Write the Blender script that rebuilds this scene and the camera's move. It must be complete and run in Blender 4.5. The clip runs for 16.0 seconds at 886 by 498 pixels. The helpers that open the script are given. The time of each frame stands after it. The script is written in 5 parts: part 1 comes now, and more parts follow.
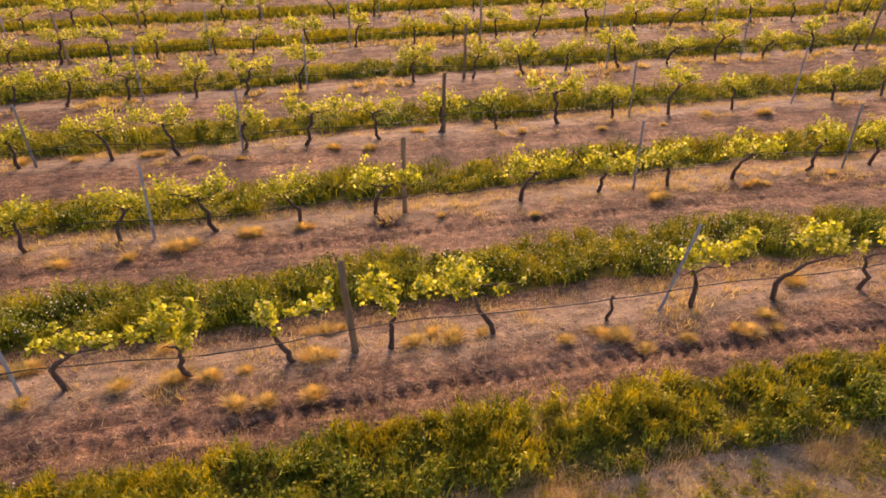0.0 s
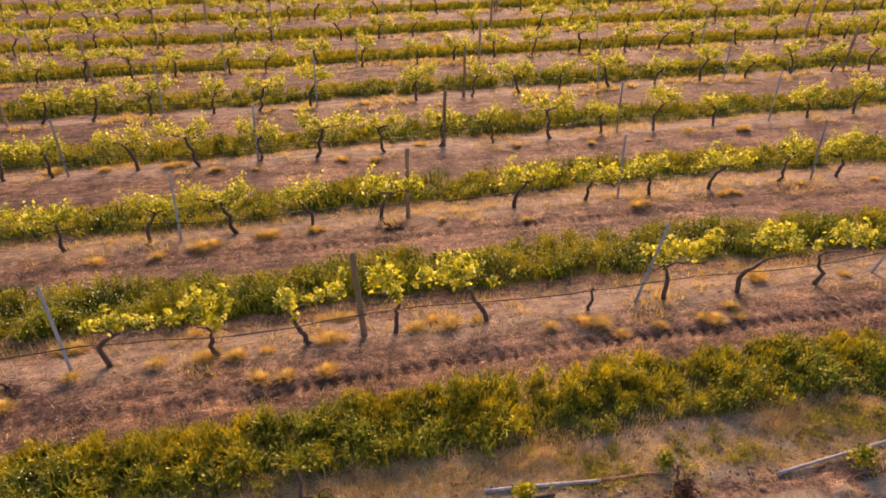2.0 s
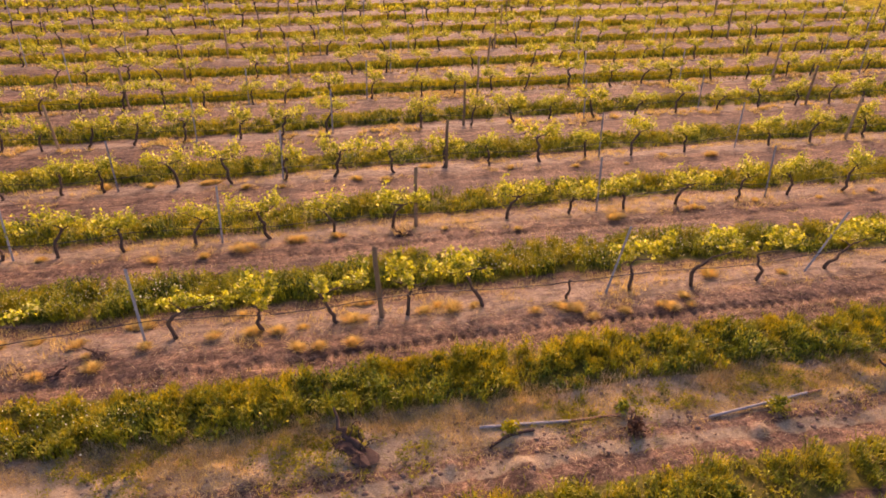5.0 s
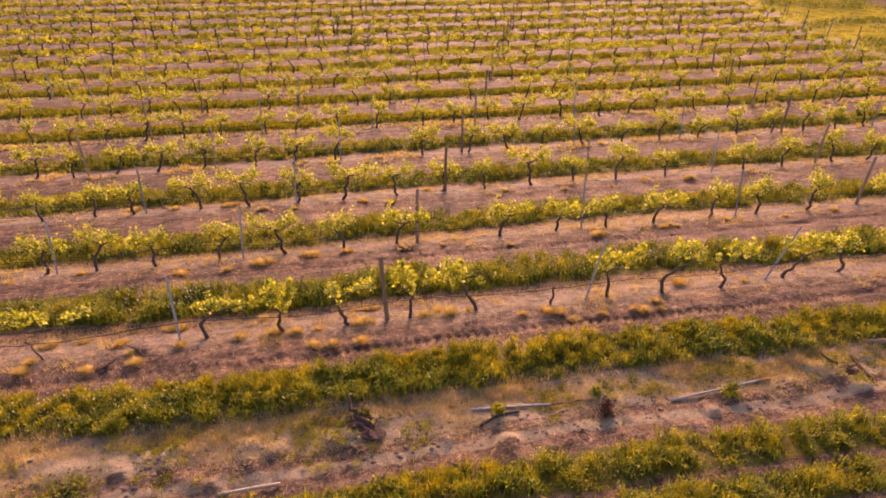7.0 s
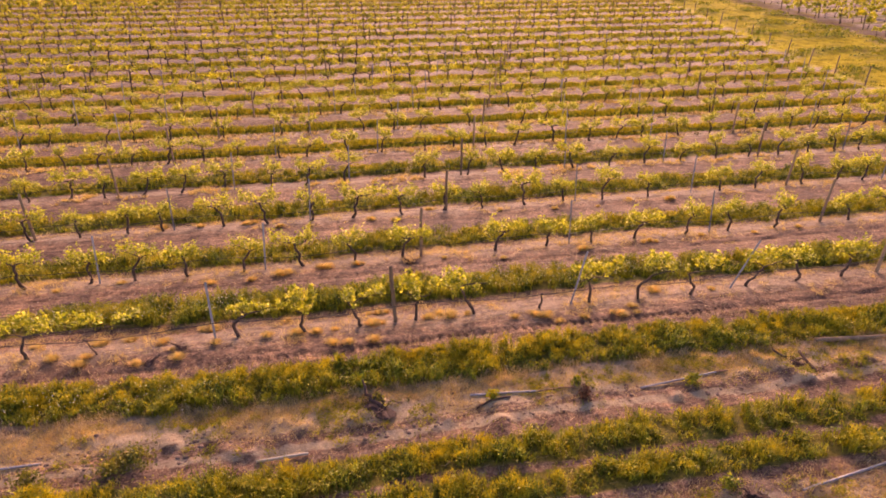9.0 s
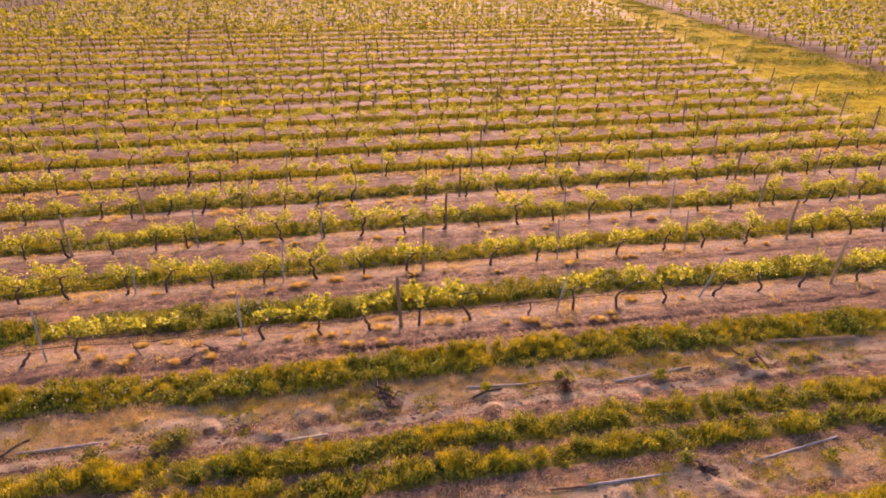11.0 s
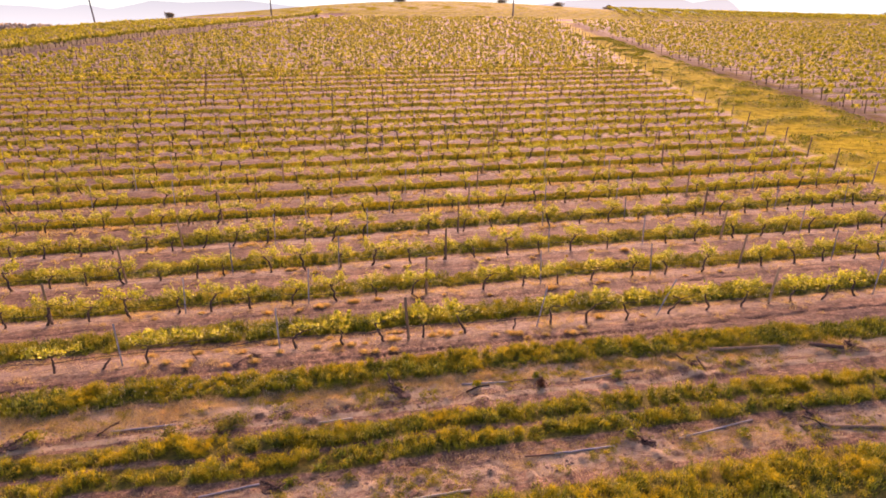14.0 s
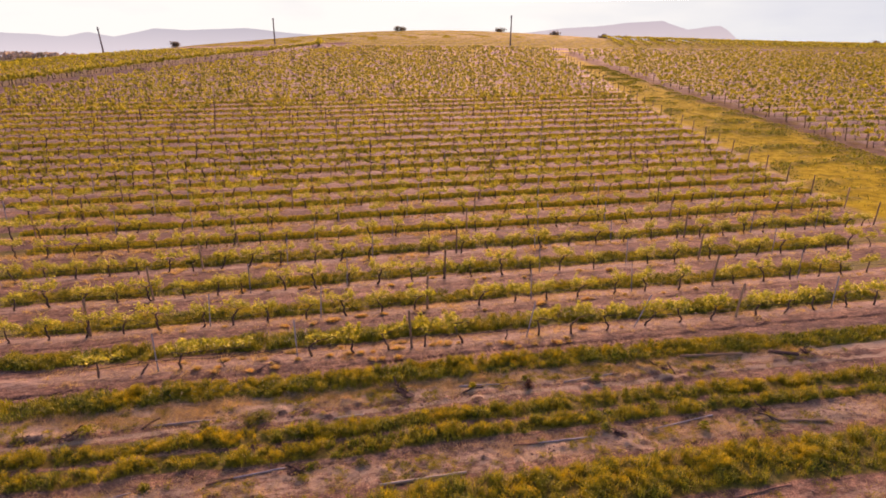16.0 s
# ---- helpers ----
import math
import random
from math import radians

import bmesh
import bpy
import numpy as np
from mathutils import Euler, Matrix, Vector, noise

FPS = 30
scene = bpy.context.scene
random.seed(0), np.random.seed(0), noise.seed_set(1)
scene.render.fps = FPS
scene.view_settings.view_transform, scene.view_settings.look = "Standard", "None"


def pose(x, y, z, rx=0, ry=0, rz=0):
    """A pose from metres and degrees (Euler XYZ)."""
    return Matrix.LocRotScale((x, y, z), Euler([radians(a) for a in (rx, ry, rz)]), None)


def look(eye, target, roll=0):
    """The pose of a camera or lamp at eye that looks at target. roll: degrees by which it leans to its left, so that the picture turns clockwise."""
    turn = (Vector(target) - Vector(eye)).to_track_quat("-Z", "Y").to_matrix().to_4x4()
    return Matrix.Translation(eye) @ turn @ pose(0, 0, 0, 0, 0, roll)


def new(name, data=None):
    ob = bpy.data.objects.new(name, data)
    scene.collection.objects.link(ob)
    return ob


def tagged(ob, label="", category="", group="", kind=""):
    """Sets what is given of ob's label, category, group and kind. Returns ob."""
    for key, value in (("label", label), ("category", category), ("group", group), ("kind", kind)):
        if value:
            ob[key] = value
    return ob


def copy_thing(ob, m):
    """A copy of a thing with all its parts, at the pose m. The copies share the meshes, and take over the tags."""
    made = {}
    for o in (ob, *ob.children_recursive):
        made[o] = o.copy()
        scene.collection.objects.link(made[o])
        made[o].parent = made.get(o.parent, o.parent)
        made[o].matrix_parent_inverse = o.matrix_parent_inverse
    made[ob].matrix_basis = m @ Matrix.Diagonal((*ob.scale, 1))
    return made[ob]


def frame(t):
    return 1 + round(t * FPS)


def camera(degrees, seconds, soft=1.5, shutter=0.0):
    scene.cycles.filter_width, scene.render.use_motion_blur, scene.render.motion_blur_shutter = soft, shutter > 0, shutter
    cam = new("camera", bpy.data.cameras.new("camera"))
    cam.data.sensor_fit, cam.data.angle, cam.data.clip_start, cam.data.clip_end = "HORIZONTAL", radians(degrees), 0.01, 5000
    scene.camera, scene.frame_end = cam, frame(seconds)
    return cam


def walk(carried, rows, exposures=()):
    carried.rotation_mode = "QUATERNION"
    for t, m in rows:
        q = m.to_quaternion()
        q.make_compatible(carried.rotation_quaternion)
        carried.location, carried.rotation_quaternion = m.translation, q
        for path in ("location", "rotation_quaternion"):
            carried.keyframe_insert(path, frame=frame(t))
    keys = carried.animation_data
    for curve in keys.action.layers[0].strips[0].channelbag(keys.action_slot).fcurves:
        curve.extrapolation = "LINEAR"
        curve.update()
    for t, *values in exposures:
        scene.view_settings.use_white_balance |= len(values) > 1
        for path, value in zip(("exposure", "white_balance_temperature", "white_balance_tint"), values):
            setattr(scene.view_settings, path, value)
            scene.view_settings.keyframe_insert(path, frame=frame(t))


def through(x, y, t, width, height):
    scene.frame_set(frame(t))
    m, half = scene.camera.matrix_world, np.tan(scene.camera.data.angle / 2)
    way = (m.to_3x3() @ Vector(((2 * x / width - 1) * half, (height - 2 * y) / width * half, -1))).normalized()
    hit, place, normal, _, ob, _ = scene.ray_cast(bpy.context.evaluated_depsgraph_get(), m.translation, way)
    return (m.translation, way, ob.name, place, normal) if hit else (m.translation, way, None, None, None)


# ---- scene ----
cam = camera(70.0, 16.0, 1.7)
PATH = [
    (0, (-0.244, 0.086, 5.292), (0.096, 1.732, 4.208), 0.7),
    (0.5, (-0.287, -0.124, 5.378), (0.053, 1.525, 4.299), 0.7),
    (1, (-0.329, -0.396, 5.454), (0.012, 1.263, 4.389), 0.7),
    (1.5, (-0.376, -0.64, 5.516), (-0.034, 1.027, 4.465), 0.8),
    (2, (-0.418, -0.934, 5.589), (-0.077, 0.743, 4.554), 0.8),
    (2.5, (-0.47, -1.213, 5.647), (-0.127, 0.474, 4.628), 0.8),
    (3, (-0.505, -1.511, 5.716), (-0.165, 0.186, 4.714), 0.7),
    (3.5, (-0.576, -1.784, 5.802), (-0.234, -0.08, 4.812), 0.7),
    (4, (-0.682, -2.125, 5.897), (-0.333, -0.413, 4.924), 0.9),
    (6.3, (-1.006, -3.737, 6.405), (-0.653, -1.99, 5.497), 1.1),
    (6.5, (-0.998, -3.879, 6.438), (-0.648, -2.125, 5.543), 0.7),
    (7, (-1.081, -4.264, 6.559), (-0.73, -2.502, 5.68), 0.8),
    (7.5, (-1.17, -4.618, 6.684), (-0.816, -2.85, 5.818), 0.8),
    (8, (-1.269, -5.04, 6.837), (-0.914, -3.265, 5.987), 0.8),
    (8.5, (-1.352, -5.425, 6.942), (-0.996, -3.642, 6.108), 0.8),
    (9, (-1.444, -5.881, 7.097), (-1.087, -4.09, 6.28), 0.8),
    (11.5, (-1.899, -8.142, 7.847), (-1.536, -6.319, 7.109), 0.7),
    (12, (-2.01, -8.685, 8.041), (-1.646, -6.856, 7.319), 0.7),
    (12.5, (-2.11, -9.191, 8.22), (-1.746, -7.356, 7.512), 0.8),
    (13, (-2.192, -9.778, 8.419), (-1.829, -7.937, 7.729), 0.7),
    (13.5, (-2.285, -10.303, 8.593), (-1.921, -8.456, 7.919), 0.7),
    (14, (-2.393, -10.907, 8.779), (-2.03, -9.053, 8.123), 0.6),
    (14.5, (-2.487, -11.46, 8.94), (-2.124, -9.6, 8.301), 0.6),
    (15, (-2.608, -12.053, 9.115), (-2.243, -10.187, 8.494), 0.6),
    (15.5, (-2.719, -12.602, 9.255), (-2.353, -10.731, 8.652), 0.5),
    (16, (-2.826, -13.174, 9.389), (-2.458, -11.297, 8.805), 0.5),
]
EXPOSURES = [(0.0, 1.28, 9300, 38), (4.0, 1.29, 9300, 43), (7.0, 1.36, 9400, 53), (12.5, 1.48, 8900, 56), (14.0, 1.42, 9000, 59), (15.0, 1.23, 9100, 60), (16.0, 0.96, 9100, 62)]
walk(cam, [(t, look(eye, target, roll)) for t, eye, target, roll in PATH], EXPOSURES)

HEADING = 17.0      # degrees from +y towards +x under which the sun stands
SUN_UP = 21.0

# ---- world and sun ----
world = bpy.data.worlds.new("sky")
scene.world = world
world.use_nodes = True
wn = world.node_tree.nodes
sky = wn.new("ShaderNodeTexSky")
sky.sky_type = "NISHITA"
sky.sun_disc = False
sky.sun_elevation = radians(SUN_UP)
sky.sun_rotation = radians(HEADING)
sky.air_density, sky.dust_density, sky.ozone_density = 0.8, 0.2, 3.5
world.node_tree.links.new(sky.outputs[0], wn["Background"].inputs[0])
wn["Background"].inputs[1].default_value = 0.12

to_sun = Vector((math.sin(radians(HEADING)) * math.cos(radians(SUN_UP)), math.cos(radians(HEADING)) * math.cos(radians(SUN_UP)), math.sin(radians(SUN_UP))))
sun_data = bpy.data.lights.new("sun", "SUN")
sun_data.energy, sun_data.angle, sun_data.color = 3.7, radians(34), (1.0, 0.80, 0.58)
sun = new("sun", sun_data)
sun.matrix_world = look(to_sun * 200, (0, 0, 0))

# ---- lie of the land ----
ROW_0, PITCH = 6.0, 3.6        # first vine row and the distance between rows
PY = [-400, -60, -3, 0.6, 3.2, 6.0, 9.6, 13.2, 16.8, 20.4, 24, 31.2, 38.4, 45.6, 60, 100, 150, 190, 240, 300, 420, 800, 1500, 5000]
PZ = [-6, -2.2, -0.3, -0.2, -0.05, 0.0, -0.22, -0.33, -0.31, -0.24, -0.17, 0.02, 0.25, 0.68, 1.75, 4.9, 8.8, 10.4, 10.2, 7.0, -2, -25, -45, -60]


def lie(x, y):
    """Height of the land without its small relief."""
    x, y = np.asarray(x, float), np.asarray(y, float)
    p = sum(np.interp(y + o, PY, PZ) for o in (-1.2, -0.4, 0.4, 1.2)) / 4
    cross = 0.018 * 160 * np.tanh(x / 160) * np.clip((420 - y) / 300, 0, 1)
    u = np.clip((y - 110) / 80, 0, 1)
    w = np.clip((-x - 40) / 70, 0, 1)
    right = np.clip((x - 30) / 90, 0, 1)
    tip = (1.6 * right - 6.4 * w * w * (3 - 2 * w)) * u * u * (3 - 2 * u) * np.clip((500 - y) / 250, 0, 1)
    dome = 9.3 * np.exp(-((x - 36) / np.where(x < 36, 78, 92)) ** 2 - ((y - 270) / 75) ** 2)
    return p + cross + tip + dome


def lattice(i, j, seed):
    h = np.sin(i * 127.1 + j * 311.7 + seed * 74.7) * 43758.5453
    return h - np.floor(h)


def grain(x, y, seed=0):
    """Value noise, 0 to 1, with cells 1 wide."""
    i, j = np.floor(x), np.floor(y)
    u, v = x - i, y - j
    u, v = u * u * (3 - 2 * u), v * v * (3 - 2 * v)
    a = lattice(i, j, seed) * (1 - u) + lattice(i + 1, j, seed) * u
    b = lattice(i, j + 1, seed) * (1 - u) + lattice(i + 1, j + 1, seed) * u
    return a * (1 - v) + b * v


def layers(x, y, size, seed=0, n=3):
    s, total, w = 0, 0, 1.0
    for k in range(n):
        s = s + w * grain(x / size * 2 ** k, y / size * 2 ** k, seed + k)
        total, w = total + w, w * 0.5
    return s / total


def step(a, b, v):
    u = np.clip((v - a) / (b - a), 0, 1)
    return u * u * (3 - 2 * u)


def end_line(y):
    """The right-hand end of the rows at y."""
    return np.interp(y, [-40, 0, 16.8, 46, 77.4, 107, 146, 175], [14, 23.6, 28.4, 35.9, 42.5, 49.0, 57.2, 62])


def right_edge(y):
    """Where the next block begins, beyond the grass headland."""
    return np.interp(y, [-40, 0, 33.7, 46, 63, 79, 106, 126, 142, 175], [43, 44, 46.5, 49.2, 51.1, 52.6, 55.8, 58.2, 60, 63])


def left_edge(y):
    """The left-hand end of the rows, at the earth road."""
    return np.interp(y, [0, 60, 92.8, 100.3, 111, 124, 136.4, 143.3, 160, 178], [-95, -70, -48.0, -43.3, -37.8, -30.8, -22.0, -16.8, -4, 8])


FAR_ROAD = [(-40, 196), (-14, 184), (4, 176), (20, 171), (36, 166), (52, 163), (63, 154), (93, 150), (132, 146), (200, 140)]


def far_end(x):
    """The far end of the rows, at the earth road across the hill."""
    return np.interp(x, [p[0] for p in FAR_ROAD], [p[1] for p in FAR_ROAD])


# green strips between the rows: middle and half width
FORE = [(4.22, 0.50), (1.79, 0.32), (0.99, 0.29), (-1.6, 0.8), (-5.2, 0.7), (-8.8, 0.7)]


def drift(x, y):
    """How far the edges of a strip wander, and the slant of the strips beside the front row."""
    return 0.44 * (layers(x, y * 0, 2.3, 5) - 0.5) + 0.022 * x * step(0.2, 1.2, y) * (1 - step(8.6, 9.4, y))


def green_at(x, y):
    """How much of the ground bears green grass, 0 to 1."""
    x, y = np.asarray(x, float), np.asarray(y, float)
    wob = drift(x, y)
    g = np.zeros(np.broadcast(x, y).shape)
    for mid, half in FORE:
        g = np.maximum(g, 1 - step(half * 0.8, half * 1.25, np.abs(y - mid + wob)))
    d = np.mod(y - ROW_0, PITCH)
    rows = 1 - step(0.42, 0.72, np.abs(d - np.where(y < 9.6, 1.46, 1.22) + wob))
    g = np.where(y > ROW_0, rows, g)
    inside = (x < end_line(y) + 1.0) | (x > right_edge(y) + 1.2)
    inside &= (y < far_end(x) - 2)
    inside &= x > left_edge(y)
    g = np.where(inside, g, 0)
    head = (x >= end_line(y) + 1.0) & (x <= right_edge(y) + 0.6) & (y < far_end(x)) & (y > -60)
    g = np.where(head, 0.55 + 0.45 * layers(x, y, 9, 11), g)
    return g


def straw_at(x, y):
    """Dry litter, most of it under the vines."""
    d = np.mod(y - ROW_0 + PITCH / 2, PITCH) - PITCH / 2
    s = 0.12 + 0.75 * np.exp(-((d - 0.12) / 0.48) ** 2)
    s = np.where(y < 4.9, 0.30 + 0.50 * np.exp(-((y - 3.65) / 0.40) ** 2) + 0.3 * np.exp(-((y - 0.2) / 0.3) ** 2), s)
    s = np.where(y > 20, s + 0.50 * np.clip((y - 20) / 25, 0, 1), s)
    return np.clip(s + 0.5 * (layers(x, y * 1.6, 0.9, 21) - 0.45), 0, 1)


def bare_at(x, y):
    """Earth roads, and the bare earth along the next block with vine shade painted in."""
    r = np.exp(-((y - far_end(x) - 3.5) / 4.0) ** 4) * (x > -45) * (x < 190)
    r = np.maximum(r, np.exp(-((x - left_edge(y) + 4.4) / 4.2) ** 4) * (y > 30) * (y < 190))
    # dark tilled earth, made stronger to hold the shade of the edge vines
    r = np.maximum(r, 0.85 * np.exp(-((x - right_edge(y) - 1.0 - 0.5 * np.sin(y * 0.7)) / 2.2) ** 4) * (y > 20) * (y < 150))
    return r


def hump_at(x, y):
    """Low tufted humps of the headland, most of them towards the next block, 0 to 1."""
    across = (x - end_line(y)) / np.maximum(right_edge(y) - end_line(y), 2.0)
    return step(0.50, 0.66, layers(x * 0.6, y * 1.2, 1.7, 13) + 0.10 * np.clip(across, 0, 1) - 0.04)


# spoil heaps of broken earth on the open ground: x, y, half width, height
HEAPS = [(-3.45, 3.12, 0.34, 0.08), (-2.35, 3.12, 0.26, 0.06), (-1.05, 3.05, 0.34, 0.09), (-4.95, 3.12, 0.26, 0.07), (7.15, 3.08, 0.42, 0.08), (11.8, 3.0, 0.7, 0.10), (10.9, 0.0, 0.6, 0.08), (4.6, 0.22, 0.36, 0.06), (-9.4, 2.85, 0.5, 0.08)]


def heap_at(x, y):
    h = 0.0
    for hx, hy, wide, tall in HEAPS:
        h = h + tall / 0.1 * np.exp(-((x - hx) / wide) ** 2 - ((y - hy) / (0.45 * wide + 0.06)) ** 2)
    return h


def pale_at(x, y):
    """Bleached litter and dust: the open ground before the rows, less of it under the vines."""
    p = 0.42 * np.exp(-((y - 2.55 - 0.05 * np.sin(x * 0.8)) / 0.13) ** 4) + 0.08 * np.clip(heap_at(x, y), 0, 1) + 0.46 * np.exp(-((y - 3.3) / 0.55) ** 4) + 0.36 * np.exp(-((y + 0.1) / 0.55) ** 4) + 0.28 * np.exp(-((y + 3.3) / 0.7) ** 4)
    d = np.mod(y - ROW_0 + PITCH / 2, PITCH) - PITCH / 2
    return np.where(y < 4.9, p, 0.20 * np.exp(-((d - 0.25) / 0.5) ** 2))


def ground_z(x, y):
    """The land with its small relief: banks under the rows, ruts, tread marks and clods."""
    x, y = np.asarray(x, float), np.asarray(y, float)
    z = lie(x, y)
    d = np.mod(y - ROW_0 + PITCH / 2, PITCH) - PITCH / 2
    near = np.exp(-np.maximum(0, np.abs(y - 6) - 40) / 30)
    z = z + near * 0.05 * np.exp(-(d / 0.45) ** 2) * (y > 5)
    fine = step(-6, -4, y) * (1 - step(13, 16, y)) * step(-18, -15, x) * (1 - step(17, 20, x))
    z = z + fine * (0.05 * (layers(x, y, 0.9, 31) - 0.5) + 0.048 * (layers(x, y, 0.2, 41, 2) - 0.5))
    tract = step(0.5, 3.0, x - end_line(y)) * step(0, 2.5, right_edge(y) - x) * step(5, 12, y) * (1 - step(120, 150, y))
    z = z + tract * 0.16 * hump_at(x, y)
    lump = np.clip(layers(x, y, 0.42, 51, 2) - 0.62, 0, 1)
    z = z + fine * 0.06 * (layers(x, y, 0.34, 58, 2) - 0.5) * (y < 3.9)
    z = z + fine * 0.07 * heap_at(x, y) * (0.1 + 1.9 * layers(x, y, 0.14, 63, 2))
    z = z + fine * 0.42 * lump * (np.exp(-((y - 2.9) / 0.6) ** 2) + np.exp(-((y + 0.1) / 0.5) ** 2))
    for yc, deep in ((5.20, 0.8), (8.84, 0.55), (2.45, 0.3), (12.4, 0.4)):
        w = np.exp(-((y - yc - 0.06 * np.sin(x * 0.6)) / 0.11) ** 4)
        side = np.abs(y - yc - 0.06 * np.sin(x * 0.6))
        ph = np.mod((x + 0.8 * side + 0.05 * grain(x * 2, y * 0, 66)) / 0.185, 1)
        tread = step(0.0, 0.15, ph) * (1 - step(0.42, 0.6, ph))
        amount = 0.75 + 0.25 * step(0.35, 0.55, grain(x / 1.3, y * 0, 61))
        z = z - fine * w * deep * (0.015 + 0.055 * tread * amount)
    return z


# ---- helpers for meshes ----
def fast_mesh(name, verts, faces, smooth=False):
    """A mesh from arrays; every face has the same number of corners."""
    verts, faces = np.asarray(verts, np.float32), np.asarray(faces, np.int32)
    me = bpy.data.meshes.new(name)
    n, k = faces.shape
    me.vertices.add(len(verts))
    me.vertices.foreach_set("co", verts.ravel())
    me.loops.add(n * k)
    me.loops.foreach_set("vertex_index", faces.ravel())
    me.polygons.add(n)
    me.polygons.foreach_set("loop_start", np.arange(0, n * k, k, dtype=np.int32))
    me.polygons.foreach_set("loop_total", np.full(n, k, np.int32))
    if smooth:
        me.polygons.foreach_set("use_smooth", np.ones(n, bool))
    me.update(calc_edges=True)
    return me


def part(name, mesh, material, parent=None, label=""):
    """Links a mesh, or a bmesh, as one object under a thing or a part."""
    if isinstance(mesh, bmesh.types.BMesh):
        me = bpy.data.meshes.new(name)
        mesh.to_mesh(me)
        mesh.free()
        mesh = me
    if not mesh.materials:
        mesh.materials.append(material)
    ob = new(name, mesh)
    if parent is not None:
        ob.parent = parent
    if label:
        tagged(ob, label)
    return ob


def gather(pieces):
    """Joins (verts, faces) pairs."""
    vs, fs, n = [], [], 0
    for v, f in pieces:
        vs.append(v)
        fs.append(np.asarray(f) + n)
        n += len(v)
    return np.concatenate(vs), np.concatenate(fs)


def tube(points, radii, sides=7, knob=0.0, rng=None):
    """A tapered tube with closed ends, as quads."""
    p, r = np.asarray(points, float), np.asarray(radii, float)
    t = np.gradient(p, axis=0)
    t /= np.linalg.norm(t, axis=1)[:, None] + 1e-9
    ref = np.array([0, 0, 1.0]) if abs(t[0, 2]) < 0.8 else np.array([1.0, 0, 0])
    a = np.cross(t, ref)
    a /= np.linalg.norm(a, axis=1)[:, None] + 1e-9
    b = np.cross(t, a)
    ang = np.linspace(0, 2 * np.pi, sides, endpoint=False)
    rr = r[:, None] * np.ones(sides)
    if knob and rng is not None:
        rr = rr * (1 + knob * rng.uniform(-1, 1, rr.shape))
    v = p[:, None, :] + rr[..., None] * (np.cos(ang)[None, :, None] * a[:, None, :] + np.sin(ang)[None, :, None] * b[:, None, :])
    n = len(p)
    v = np.concatenate([v.reshape(-1, 3), p[:1] - t[:1] * r[0] * 0.3, p[-1:] + t[-1:] * r[-1] * 0.5])
    i = np.arange(n - 1)[:, None] * sides
    j = np.arange(sides)[None, :]
    k = (j + 1) % sides
    f = np.stack([i + j, i + k, i + k + sides, i + j + sides], -1).reshape(-1, 4)
    j = np.arange(0, sides)
    k = (j + 1) % sides
    lo = np.stack([k, j, np.full(sides, n * sides), np.full(sides, n * sides)], -1)
    hi = np.stack([j, k, np.full(sides, n * sides + 1), np.full(sides, n * sides + 1)], -1) + np.array([(n - 1) * sides] * 2 + [0, 0])
    return v, f, np.concatenate([lo, hi])[:, :3]


def tube_mesh(name, tubes, smooth=True):
    """One mesh out of tubes; ends are closed by triangles."""
    vs, fs, n = [], [], 0
    for v, quads, tris in tubes:
        vs.append(v)
        fs += [tuple(q) for q in (quads + n).tolist()] + [tuple(q) for q in (tris + n).tolist()]
        n += len(v)
    me = bpy.data.meshes.new(name)
    me.from_pydata(np.concatenate(vs).tolist(), [], fs)
    if smooth:
        me.polygons.foreach_set("use_smooth", np.ones(len(me.polygons), bool))
    me.update()
    return me


# ---- materials ----
def material(name):
    m = bpy.data.materials.new(name)
    m.use_nodes = True
    nt = m.node_tree
    nt.nodes.clear()
    out = nt.nodes.new("ShaderNodeOutputMaterial")
    return m, nt, out


def node(nt, kind, **given):
    n = nt.nodes.new("ShaderNode" + kind)
    for key, value in given.items():
        if key == "ops":
            n.operation = value
        elif key == "blend":
            n.data_type, n.blend_type = "RGBA", value
        elif key == "attr":
            n.attribute_name = value
        else:
            n.inputs[key.replace("_", " ")].default_value = value
    return n


def ramp(nt, source, stops):
    r = nt.nodes.new("ShaderNodeValToRGB")
    while len(r.color_ramp.elements) < len(stops):
        r.color_ramp.elements.new(0.5)
    for e, (at, col) in zip(r.color_ramp.elements, stops):
        e.position, e.color = at, (*col, 1)
    nt.links.new(source, r.inputs[0])
    return r.outputs[0]


def mix(nt, factor, a, b, blend="MIX"):
    m = node(nt, "Mix", blend=blend)
    for sock, val in ((m.inputs[0], factor), (m.inputs[6], a), (m.inputs[7], b)):
        if isinstance(val, (int, float)):
            sock.default_value = val
        elif isinstance(val, tuple):
            sock.default_value = (*val, 1)
        else:
            nt.links.new(val, sock)
    return m.outputs[2]


def noise_of(nt, scale, detail=4, vec=None, rough=0.6):
    n = node(nt, "TexNoise", Scale=scale, Detail=detail, Roughness=rough)
    if vec is not None:
        nt.links.new(vec, n.inputs["Vector"])
    return n.outputs[0]


def place(nt):
    return nt.nodes.new("ShaderNodeNewGeometry").outputs["Position"]


